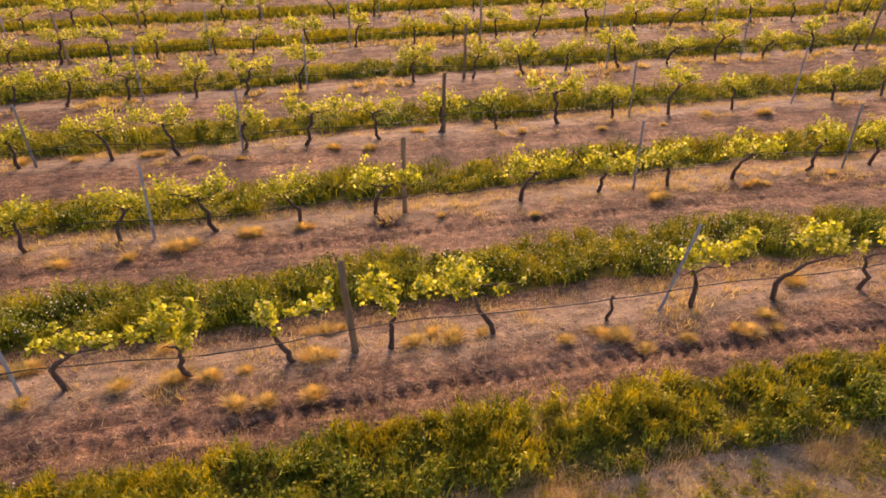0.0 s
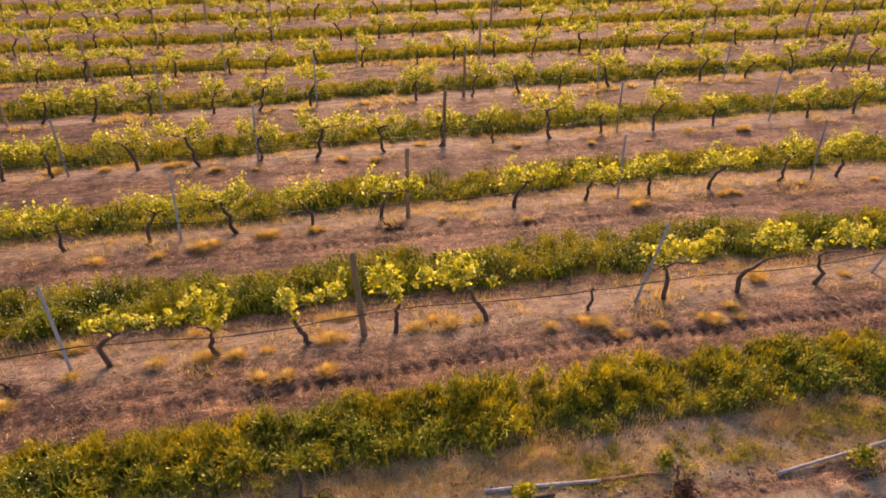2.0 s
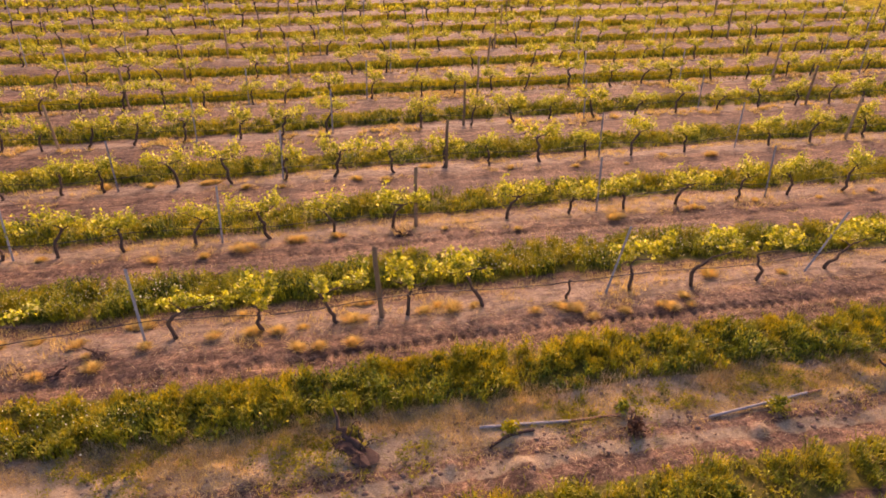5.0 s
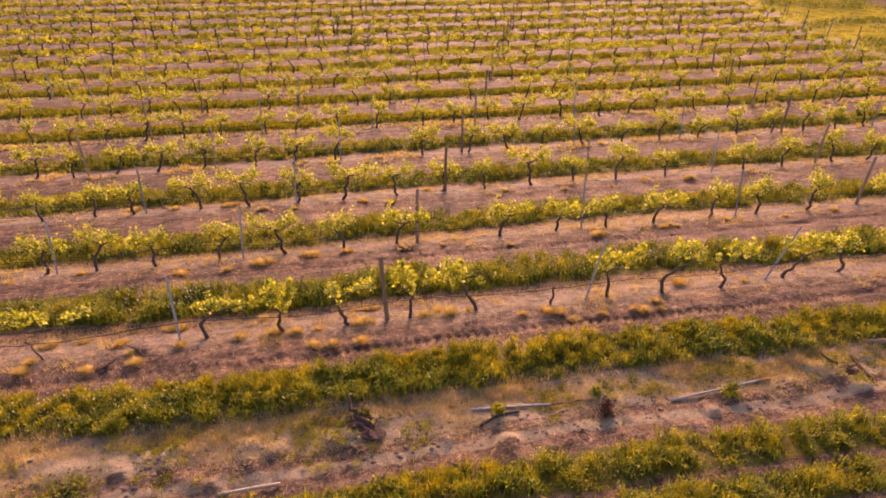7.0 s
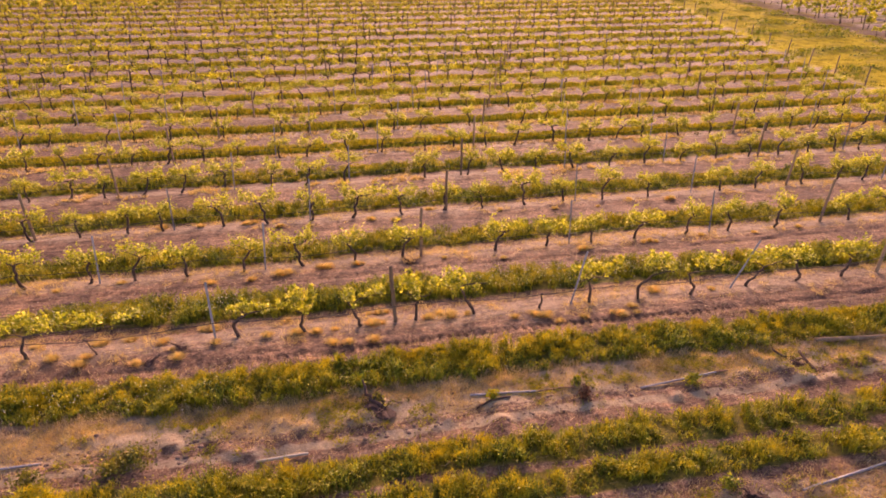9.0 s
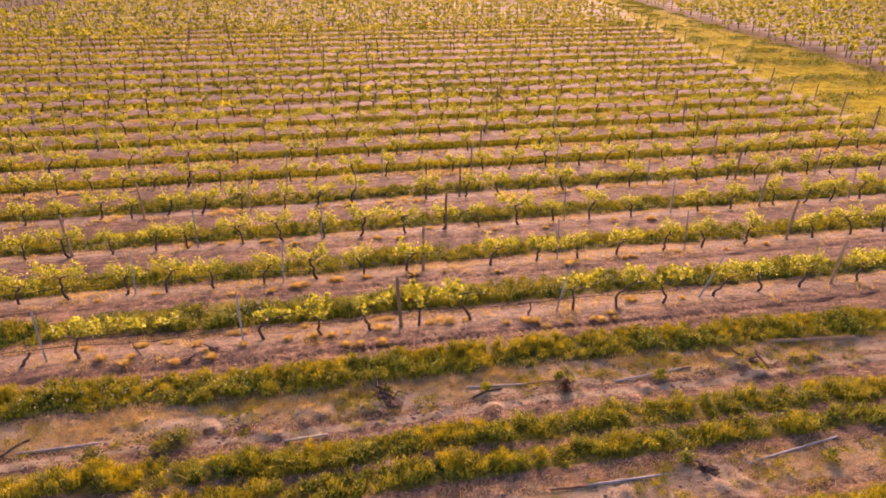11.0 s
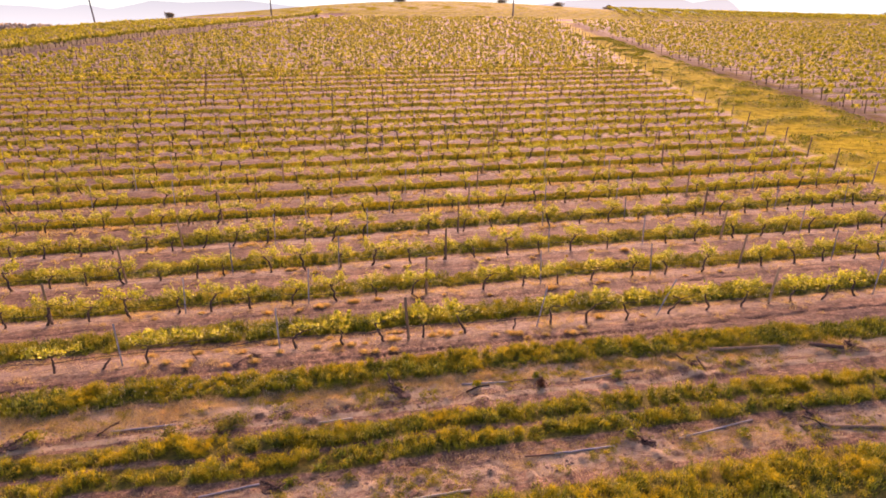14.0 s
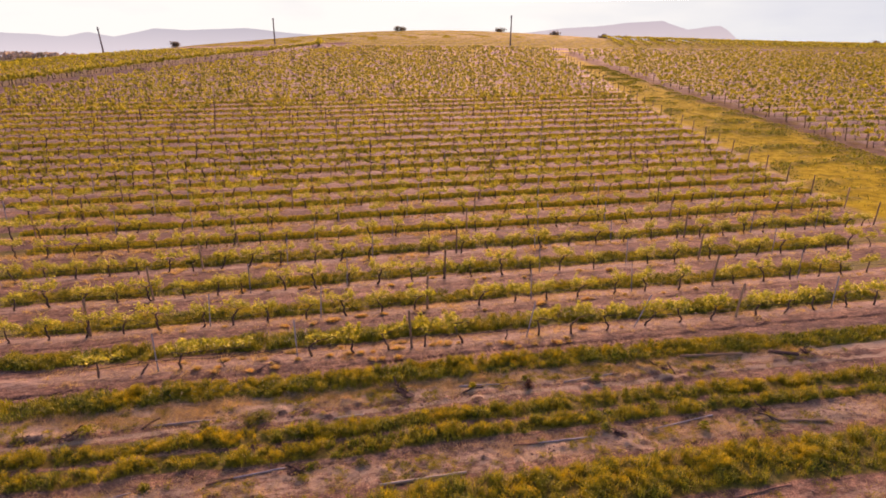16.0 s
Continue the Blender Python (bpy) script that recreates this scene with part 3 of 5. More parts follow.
def grapevine(seed, height=0.55, lean=0.0, left=0.4, right=0.4, clumps=4, per=40, size=0.062, lobed=True, fat=0.042, bends=None, clusters=()):
    """A vine in spring leaf: trunk, and two arms that bear the foliage."""
    rng = np.random.default_rng(seed)
    thing = new("grapevine")
    trunk, arms = vine_frame(rng, height, lean, left, right)
    if bends:
        u = np.linspace(0, 1, len(trunk))
        k = np.linspace(0, 1, len(bends) + 1)
        trunk[:, 0] = np.interp(u, k, [0] + [q[0] for q in bends]) + rng.normal(0, 0.013, len(u)) * (u > 0)
        trunk[:, 2] = np.interp(u, k, [-0.06] + [q[1] for q in bends])
        arms = [a - a[0] + trunk[-1] for a in arms]
    s = np.linspace(1.25, 0.85, len(trunk))
    s[0] = 1.5
    s[-1] = 1.15
    if bends:
        s = np.interp(np.linspace(0, 1, len(trunk)), [0, 0.12, 0.55, 1], [1.5, 1.25, 1.1, 0.6])
    part("trunk", tube_mesh("trunk", [tube(trunk, fat * s, 8, 0.16, rng)]), BARK, thing, "dark gnarled vine trunk")
    for arm in arms:
        wood = part("arm", tube_mesh("arm", [tube(arm, fat * np.linspace(0.55, 0.16, len(arm)), 6, 0.15, rng)]), BARK, thing)
        if clumps > 0:
            c = canopy(rng, arm, clumps, per, 8)
            v, f = leaves(c, size * rng.uniform(0.55, 1.25, len(c)), rng, lobed)
            part("foliage", fast_mesh("foliage", v, f), VINE_LEAF, wood, "young yellow-green vine leaves")
    if clusters:
        c = np.zeros((0, 3))
        for cx, cz, rx, rz, count in clusters:
            count = int(count * 2.3)
            q = rng.normal(0, 0.52, (count, 3)).clip(-1.25, 1.25)
            c = np.concatenate([c, q * np.array([rx, 0.9 * min(rx, 0.16), rz]) + np.array([cx, 0, cz])])
        v, f = leaves(c, size * rng.uniform(0.55, 1.25, len(c)), rng, lobed)
        part("foliage", fast_mesh("foliage", v, f), VINE_LEAF, thing, "young yellow-green vine leaves")
    return thing


def set_down(thing, x, y, turn=0.0, label="", category="", group=""):
    thing.matrix_basis = pose(x, y, float(ground_z(x, y)), 0, 0, turn)
    return tagged(thing, label, category, group)


VINE_WORDS = "gnarled dark grapevine with fresh yellow-green spring leaves"
# the front row beyond its middle: x, height, lean, left arm, right arm, clumps on an arm
EAST = [(9.68, 0.55, 0.0, 0.45, 0.5, 5), (10.99, 0.56, 0.04, 0.5, 0.45, 5), (12.75, 0.55, -0.04, 0.5, 0.5, 5), (14.0, 0.55, 0.05, 0.45, 0.5, 4), (15.3, 0.55, 0.0, 0.5, 0.45, 5), (16.6, 0.55, 0.0, 0.4, 0.5, 4), (17.9, 0.55, 0.0, 0.5, 0.5, 5), (19.2, 0.55, 0.0, 0.5, 0.5, 4)]


def front_vine(seed, x, bends, left, right, *clusters, y=ROW_0):
    """A vine of the front row with a form of its own: bends of the trunk (x, z), arms, clusters of leaves (x, z, half width, half height, leaves)."""
    vine = grapevine(seed, 0.55, 0.0, left, right, 0, size=0.050, fat=0.029, bends=bends, clusters=clusters)
    set_down(vine, x, y, 0, VINE_WORDS, "grapevine", "vines of the vineyard")


front_vine(138, -9.85, [(0.04, 0.2), (0.0, 0.48)], 0.5, 0.6, (-0.45, 0.66, 0.22, 0.14, 70), (-0.1, 0.62, 0.16, 0.10, 40), (0.2, 0.62, 0.16, 0.17, 55), (0.62, 0.72, 0.16, 0.09, 34))
front_vine(139, -7.40, [(-0.06, 0.22), (0.02, 0.50)], 0.4, 2.1, (-0.35, 0.74, 0.16, 0.12, 50), (0.05, 0.84, 0.20, 0.14, 80), (0.38, 0.76, 0.20, 0.16, 80), (0.78, 0.84, 0.18, 0.11, 60), (1.12, 0.80, 0.18, 0.13, 60), (1.42, 0.76, 0.10, 0.09, 26), (1.86, 0.78, 0.16, 0.07, 34), (2.12, 0.88, 0.08, 0.08, 20))
front_vine(140, -3.37, [(-0.10, 0.28), (-0.03, 0.42), (0.20, 0.58)], 0.2, 0.6, (0.16, 0.71, 0.13, 0.11, 90), (0.11, 0.94, 0.045, 0.05, 12), (-0.09, 0.71, 0.12, 0.04, 20), (0.36, 0.72, 0.08, 0.05, 18), (0.48, 0.67, 0.08, 0.09, 40), (0.63, 0.68, 0.10, 0.07, 36), (0.86, 0.71, 0.08, 0.08, 36))
front_vine(141, -2.03, [(-0.08, 0.21), (-0.02, 0.42)], 0.2, 0.18, (-0.15, 0.82, 0.15, 0.19, 140), (0.17, 0.88, 0.10, 0.15, 70), (0.03, 0.58, 0.10, 0.12, 60), (-0.15, 1.07, 0.08, 0.06, 22), (0.19, 1.06, 0.06, 0.07, 18), (0.12, 0.72, 0.09, 0.10, 40))
front_vine(142, -0.82, [(-0.12, 0.18), (-0.16, 0.32), (-0.30, 0.60)], 0.0, 0.6, (-0.26, 0.78, 0.12, 0.15, 90), (-0.17, 0.50, 0.06, 0.06, 14), (0.01, 0.76, 0.05, 0.05, 12), (0.16, 0.79, 0.07, 0.09, 30), (0.40, 0.86, 0.11, 0.14, 60), (0.49, 1.06, 0.04, 0.13, 18))
front_vine(143, 0.33, [(0.03, 0.26), (0.07, 0.52)], 0.3, 0.3, (-0.12, 1.0, 0.15, 0.17, 95), (-0.28, 0.92, 0.07, 0.17, 44), (-0.02, 0.76, 0.10, 0.13, 50), (0.05, 0.61, 0.06, 0.08, 24), (-0.12, 1.2, 0.05, 0.08, 14), (0.13, 0.89, 0.05, 0.05, 10), (0.29, 0.78, 0.04, 0.04, 8))
front_vine(144, 1.66, [(-0.06, 0.16), (-0.15, 0.30), (-0.33, 0.64)], 0.35, 0.6, (-0.47, 0.90, 0.27, 0.16, 190), (-0.37, 1.12, 0.10, 0.09, 24), (-0.63, 1.12, 0.10, 0.09, 26), (-0.91, 0.87, 0.10, 0.13, 46), (-0.40, 0.72, 0.10, 0.08, 30), (0.04, 0.67, 0.07, 0.08, 26), (0.31, 0.79, 0.04, 0.04, 8))
front_vine(145, 4.38, [(-0.02, 0.28), (-0.11, 0.58)], 0.3, 0.6, (-0.19, 0.84, 0.13, 0.11, 60), (-0.46, 0.92, 0.06, 0.06, 14), (-0.24, 0.70, 0.06, 0.05, 12), (0.05, 0.89, 0.14, 0.12, 66), (0.31, 0.83, 0.15, 0.13, 74), (0.50, 0.91, 0.13, 0.13, 60), (0.62, 1.05, 0.08, 0.08, 22), (-0.12, 0.60, 0.05, 0.06, 12))
front_vine(146, 5.53, [(-0.08, 0.26), (-0.06, 0.40), (0.08, 0.50), (0.13, 0.66)], 0.0, 0.5, (0.30, 0.95, 0.27, 0.15, 150), (0.17, 1.16, 0.07, 0.09, 18), (0.72, 0.80, 0.12, 0.11, 46), (0.55, 1.02, 0.14, 0.10, 40), y=5.91)
front_vine(147, 6.80, [(0.08, 0.18), (-0.14, 0.58)], 0.05, 0.75, (-0.17, 0.72, 0.07, 0.08, 20), (0.22, 0.88, 0.20, 0.14, 90), (0.56, 0.86, 0.20, 0.16, 85), (0.15, 1.04, 0.08, 0.07, 14), y=5.88)
front_vine(148, 8.38, [(0.0, 0.2), (0.14, 0.28), (0.3, 0.52)], 0.35, 0.6, (0.05, 0.8, 0.22, 0.15, 95), (0.45, 0.86, 0.22, 0.18, 105), (0.75, 0.8, 0.12, 0.12, 40))
for n, (x, h, lean, left, right, number) in enumerate(EAST, 3):
    vine = grapevine(100 + n, h, lean, left, right, number, 60, 0.053, fat=0.031)
    set_down(vine, x, ROW_0, 0, VINE_WORDS if number > 3 else "sparse grapevine with few yellow-green leaves", "grapevine", "vines of the vineyard")

for seed, x, tall, lean, fat in ((90, 3.15, 0.34, -0.05, 0.022), (91, -8.55, 0.30, 0.24, 0.030), (92, -6.05, 0.36, -0.12, 0.014)):
    stub = grapevine(seed, tall, lean, 0, 0, 0, fat=fat)
    set_down(stub, x, ROW_0 - 0.09, 0, "bare dead vine stub without leaves", "vine stub", "vines of the vineyard")

# ten vines of the common kind, set again and again along the rows behind
KIND = [grapevine(200 + n, 0.57 + 0.03 * (n % 4), 0.22 * math.sin(n * 2.1), 0.36 + 0.07 * (n % 3), 0.56 - 0.06 * (n % 4), 5 - (n % 5 == 3), 66, 0.051, n < 2, 0.032) for n in range(10)]
SECOND = [-15.2, -13.9, -12.6, -11.35, -10.05, -8.78, -7.4, -6.3, -5.03, -3.63, -2.08, -0.73, 0.58, 3.17, 4.63, 5.94, 7.3, 8.88, 10.28, 11.8, 14.38, 15.8, 17.1, 18.5, 19.8, 21.1, 22.4, 23.7]
THIRD = [-17.7, -16.4, -15.1, -13.8, -12.5, -11.3, -9.95, -8.7, -7.3, -6.35, -4.6, -3.2, -1.95, -0.63, 1.04, 2.31, 3.65, 5.19, 6.43, 7.86, 9.53, 12.3, 13.7, 15.6, 16.9, 18.2, 19.5, 20.8, 22.1, 23.4, 24.7, 26.0]
FOURTH = [-19.2, -17.9, -16.6, -15.3, -14, -12.7, -11.4, -10.1, -8.91, -7.6, -6.35, -5.03, -3.28, -2.11, -0.69, 2.38, 4.01, 5.38, 6.73, 8.21, 9.82, 11.27, 12.91, 14.45, 15.98, 17.3, 18.7, 20, 21.3, 22.6, 23.9, 25.2, 26.5, 27.6]
FIFTH = [-21.8, -20.5, -19.2, -17.9, -16.6, -15.3, -14, -12.7, -11.4, -10.1, -8.85, -7.58, -6.2, -4.8, -3.12, -2.0, -0.32, 1.1, 2.9, 4.2, 5.6, 6.97, 8.84, 10.51, 11.8, 13.06, 14.8, 16.41, 18.13, 19.4, 20.7, 22, 23.3, 24.6, 25.9, 27.2, 28.5]
pick = random.Random(5)
NEAR_ROWS = 8
spots = [(x, 2) for x in SECOND] + [(x, 3) for x in THIRD] + [(x, 4) for x in FOURTH] + [(x, 5) for x in FIFTH]
for k in range(6, NEAR_ROWS + 1):
    y = ROW_0 + PITCH * (k - 1)
    x = -6.0 - 0.49 * (y + 14)
    while x < float(end_line(y)) - 0.8:
        if pick.random() > 0.06:
            spots.append((x + pick.uniform(-0.15, 0.15), k))
        x += pick.choice((1.22, 1.3, 1.36))
used = set()
for x, k in spots:
    n = pick.randrange(len(KIND))
    y = ROW_0 + PITCH * (k - 1) + pick.uniform(-0.04, 0.04)
    size = pick.uniform(0.9, 1.12)
    m = pose(x, y, float(ground_z(x, y)), 0, 0, pick.choice((0, 180)) + pick.uniform(-8, 8)) @ Matrix.Diagonal((size, size, size * pick.uniform(0.95, 1.05), 1))
    if n in used:
        copy_thing(KIND[n], m)
    else:
        used.add(n)
        KIND[n].matrix_basis = m
        tagged(KIND[n], VINE_WORDS, "grapevine", "vines of the vineyard")


def far_vine_kinds(rng, number, leaf_count, size, sides):
    kinds = []
    for n in range(number):
        trunk, arms = vine_frame(rng, rng.uniform(0.54, 0.66), rng.uniform(-0.2, 0.2), rng.uniform(0.4, 0.62), rng.uniform(0.4, 0.62))
        c = np.concatenate([canopy(rng, a, 4, leaf_count // 8, 2) for a in arms])
        v, f = leaves(c, size * rng.uniform(0.7, 1.2, len(c)), rng, False)
        wood = [tube(trunk[[0, 3, 5, 7]], 0.038 * np.array([1.3, 1, 0.9, 1.1]), sides), *[tube(a[[0, 2, 5]], 0.03 * np.array([1, 0.8, 0.5]), 3) for a in arms if sides > 3]]
        wv, wf = gather([(q[0], np.concatenate([q[1][:, [0, 1, 2]], q[1][:, [0, 2, 3]], q[2]])) for q in wood])
        kinds.append(((v, f), (wv, wf)))
    return kinds


def strew(kinds, xs, ys, rng, which, grow=1.0):
    """Copies of the kinds over the places, as two joined meshes: foliage and wood."""
    out = []
    pickd = rng.integers(0, len(kinds), len(xs))
    zs = ground_z(xs, ys)
    for part_no in which:
        vs, fs, n = [], [], 0
        for kind in range(len(kinds)):
            sel = np.nonzero(pickd == kind)[0]
            if not len(sel):
                continue
            v, f = kinds[kind][part_no]
            a = rng.choice([0, np.pi], len(sel)) + rng.normal(0, 0.12, len(sel))
            s = grow * rng.uniform(0.88, 1.15, len(sel))
            ca, sa = np.cos(a)[:, None], np.sin(a)[:, None]
            w = np.stack([(v[None, :, 0] * ca - v[None, :, 1] * sa) * s[:, None] + xs[sel][:, None], (v[None, :, 0] * sa + v[None, :, 1] * ca) * s[:, None] + ys[sel][:, None], v[None, :, 2] * s[:, None] + zs[sel][:, None]], -1)
            vs.append(w.reshape(-1, 3))
            fs.append((f[None] + (np.arange(len(sel)) * len(v))[:, None, None]).reshape(-1, 3) + n)
            n += len(sel) * len(v)
        out.append((np.concatenate(vs), np.concatenate(fs)))
    return out


def row_spots(rng, rows, x_from, x_to, gap=0.05):
    xs, ys = [], []
    for y in rows:
        a, b = x_from(y), x_to(y)
        if b - a < 2:
            continue
        x = np.arange(a + rng.uniform(0, 1.29), b, 1.29)
        x = x + rng.uniform(-0.18, 0.18, len(x))
        x = x[rng.uniform(0, 1, len(x)) > gap]
        xs.append(x)
        ys.append(np.full(len(x), y) + rng.normal(0, 0.04, len(x)))
    return np.concatenate(xs), np.concatenate(ys)


rng = np.random.default_rng(11)
view_left = lambda y: max(-4.5 - 0.50 * (y + 14), float(left_edge(y)) + 1.0)
view_right = lambda y: 1.10 * (y + 14) + 2


def far_vines(name, rows, a, b, kinds, label):
    xs, ys = row_spots(rng, rows, a, b)
    keep = ys < far_end(xs) - 4
    xs, ys = xs[keep], ys[keep]
    seed = rng.integers(1 << 30)
    (lv, lf), = strew(kinds, xs, ys, np.random.default_rng(seed), (0,))
    (wv, wf), = strew(kinds, xs, ys, np.random.default_rng(seed), (1,))
    thing = new(name)
    part("foliage", fast_mesh("foliage", lv, lf), FAR_LEAF, thing, "yellow-green vine leaves catching low sun")
    part("trunk", fast_mesh("trunk", wv, wf), BARK, thing, "dark vine trunks")
    tagged(thing, label, "grapevines", kind="stuff")
    for c in thing.children:
        tagged(c, kind="stuff")
    return len(xs)


ALL_ROWS = [ROW_0 + PITCH * k for k in range(0, 52)]
MID_KIND = far_vine_kinds(rng, 8, 120, 0.115, 4)
FAR_KIND = far_vine_kinds(rng, 8, 52, 0.21, 3)
far_vines("vineyard_rows", ALL_ROWS[NEAR_ROWS:18], view_left, lambda y: float(end_line(y)) - 0.8, MID_KIND, "rows of low grapevines in yellow-green spring leaf")
far_vines("hillside_vineyard_rows", ALL_ROWS[18:], view_left, lambda y: float(end_line(y)) - 0.8, FAR_KIND, "distant rows of low grapevines climbing the hillside")
far_vines("neighbouring_vineyard_rows", [r + 1.0 for r in ALL_ROWS[7:42]], lambda y: float(right_edge(y)) + 0.6 + 0.9 * math.sin(y * 1.3), view_right, FAR_KIND, "rows of grapevines beyond the grass headland")
far_vines("roadside_vineyard_rows", [r + 1.5 for r in ALL_ROWS[22:46]], lambda y: -4.5 - 0.50 * (y + 14), lambda y: float(left_edge(y)) - 10.2, FAR_KIND, "rows of grapevines beyond the earth road")

# the edge of that block, a closed line of taller vines along the road
ey = np.arange(60, 186, 0.75)
ex = left_edge(ey) - 9.4 + rng.normal(0, 0.15, len(ey))
verge = new("roadside_vine_row")
for kind, name, mat in ((0, "foliage", FAR_LEAF), (1, "trunk", BARK)):
    (v, f), = strew(FAR_KIND, ex, ey, np.random.default_rng(78), (kind,), 1.35)
    tagged(part(name, fast_mesh(name, v, f), mat, verge), kind="stuff")
tagged(verge, "line of taller grapevines along the earth road", "grapevines", kind="stuff")

hx, hy = [], []
for x0 in np.arange(82, 215, 4.2):
    y = np.arange(float(far_end(x0)) + 10, 215, 1.7)
    hx.append(x0 + (y - 160) * 0.35 + rng.normal(0, 0.08, len(y)))
    hy.append(y)
hx, hy = np.concatenate(hx), np.concatenate(hy)
hill = new("hilltop_vineyard_rows")
seed = 77
(lv, lf), = strew(FAR_KIND, hx, hy, np.random.default_rng(seed), (0,), 1.05)
(wv, wf), = strew(FAR_KIND, hx, hy, np.random.default_rng(seed), (1,), 1.05)
tagged(part("foliage", fast_mesh("foliage", lv, lf), FAR_LEAF, hill), kind="stuff")
tagged(part("trunk", fast_mesh("trunk", wv, wf), BARK, hill), kind="stuff")
tagged(hill, "vine rows running over the crest of the hill", "grapevines", kind="stuff")

# ---- posts and drip pipes ----
def wooden_post(seed, height=1.36, radius=0.043):
    r = np.random.default_rng(seed)
    z = np.array([-0.1, 0.1, 0.4, 0.7, 1.0, height - 0.015, height])
    p = np.stack([r.normal(0, 0.004, 7), r.normal(0, 0.004, 7), z], -1)
    return tube_mesh("post", [tube(p, radius * np.array([1.05, 1.03, 1.0, 0.98, 0.97, 0.95, 0.84]), 12, 0.03, r)])


def picket_mesh(height=1.34):
    """A steel picket: a web and a flange, folded, with notches along its edge."""
    bm = bmesh.new()
    prof = [(-0.022, 0.0), (0.022, 0.0), (0.022, 0.005), (0.003, 0.007), (0.003, 0.034), (-0.003, 0.034), (-0.003, 0.007), (-0.022, 0.005)]
    rings = []
    for z in (-0.1, 0.3, 0.31, 0.33, 0.34, 0.7, 0.71, 0.73, 0.74, height - 0.02, height):
        notch = z in (0.31, 0.33, 0.71, 0.73)
        rings.append([bm.verts.new((x, min(y, 0.026) if notch else y, z - (0.02 * (y > 0.02) if z == height else 0))) for x, y in prof])
    for a, b in zip(rings, rings[1:]):
        for i in range(8):
            bm.faces.new((a[i], a[(i + 1) % 8], b[(i + 1) % 8], b[i]))
    bm.faces.new(rings[-1])
    bm.faces.new(rings[0][::-1])
    me = bpy.data.meshes.new("picket")
    bm.to_mesh(me)
    bm.free()
    return me


WOODS = [wooden_post(40 + n) for n in range(4)]
PICKET = picket_mesh()


def stand(name, mesh, mat, x, y, lean_x, lean_y, turn, label, category, group, size=1.0):
    ob = part(name, mesh, mat)
    ob.matrix_basis = pose(x, y, float(ground_z(x, y)), *((-lean_y, -lean_x) if turn == 180 else (lean_y, lean_x)), turn) @ Matrix.Diagonal((1, 1, size, 1))
    return tagged(ob, label, category, group)


# wooden and steel posts of the first rows: x and sideways lean in degrees
WOOD_AT = {1: [(-0.1, -3.5), (12.0, 7)], 2: [(1.04, 0), (13.4, 5), (-11.2, -3)], 3: [(2.45, 0), (15.0, 5), (-9.9, -5)], 4: [(3.75, 0), (16.4, 3), (-8.5, -4), (28.4, 6)], 5: [(5.1, 0), (17.6, 3), (-7.3, -4), (29.7, 6)]}
STEEL_AT = {1: [(-3.85, -2), (3.9, 11), (7.93, 25), (-8.1, -3), (16.0, 4)], 2: [(-3.08, 2.5), (5.28, -2.5), (9.65, -4), (-7.1, 2), (17.5, 2)], 3: [(-6.0, -1), (-1.93, 2), (6.9, -2), (11.2, -1), (19.0, 2)], 4: [(-4.6, 1), (-0.5, 1), (7.9, -2), (12.1, -1), (20.4, 1), (24.5, 2)], 5: [(-3.3, 1), (0.9, 1), (9.3, -1), (13.4, -1), (21.7, 2), (25.8, 1)]}
for k in range(6, 15):
    y = ROW_0 + PITCH * (k - 1)
    o = -0.1 + 1.3 * (k - 1)
    WOOD_AT[k] = [(o + 12.4 * j, pick.uniform(-4, 4)) for j in range(-3, 3) if -5 - 0.47 * (y + 14) < o + 12.4 * j < float(end_line(y)) - 5] + [(float(end_line(y)), pick.uniform(3, 9))]
    STEEL_AT[k] = [(o + 12.4 * j + q, pick.uniform(-3, 3)) for j in range(-3, 3) for q in (4.1, 8.2) if -5 - 0.47 * (y + 14) < o + 12.4 * j + q < float(end_line(y)) - 2]
for k in WOOD_AT:
    y = ROW_0 + PITCH * (k - 1)
    for x, lean in WOOD_AT[k]:
        stand("wooden_post", WOODS[pick.randrange(4)], POST_WOOD, x, y + 0.03, lean, pick.uniform(-1.5, 1.5), pick.uniform(0, 360) * 0, "weathered round wooden trellis post in a vine row", "post", "wooden posts of the rows", pick.uniform(0.97, 1.06) if k > 1 else 0.98)
    for x, lean in STEEL_AT[k]:
        stand("steel_post", PICKET, STEEL, x, y - 0.02, lean, pick.uniform(-3, 1), pick.choice((0, 180)), "thin grey galvanised steel trellis post in a vine row", "post", "steel posts of the rows", pick.uniform(0.95, 1.05))

far_posts = []
for k in range(15, 46):
    y = ROW_0 + PITCH * (k - 1)
    o = np.mod(-0.1 + 1.3 * (k - 1), 4.13)
    for x in np.append(np.arange(view_left(y) + o, float(end_line(y)) - 2, 4.13), float(end_line(y))):
        if y < float(far_end(x)) - 4:
            lean = pick.uniform(-0.06, 0.06)
            z = float(lie(x, y))
            far_posts.append(tube([(x, y, z - 0.1), (x + lean, y, z + 1.4)], [0.045, 0.045], 4))
for y in [r + 1.0 for r in ALL_ROWS[7:30]]:
    x = float(right_edge(y)) + 1.5
    far_posts.append(tube([(x, y, float(lie(x, y)) - 0.1), (x - 0.1, y, float(lie(x, y)) + 1.4)], [0.06, 0.055], 5))
row_posts = part("row_posts", tube_mesh("row_posts", far_posts, False), POST_WOOD)
tagged(row_posts, "weathered trellis posts of the distant vine rows", "posts", kind="stuff")


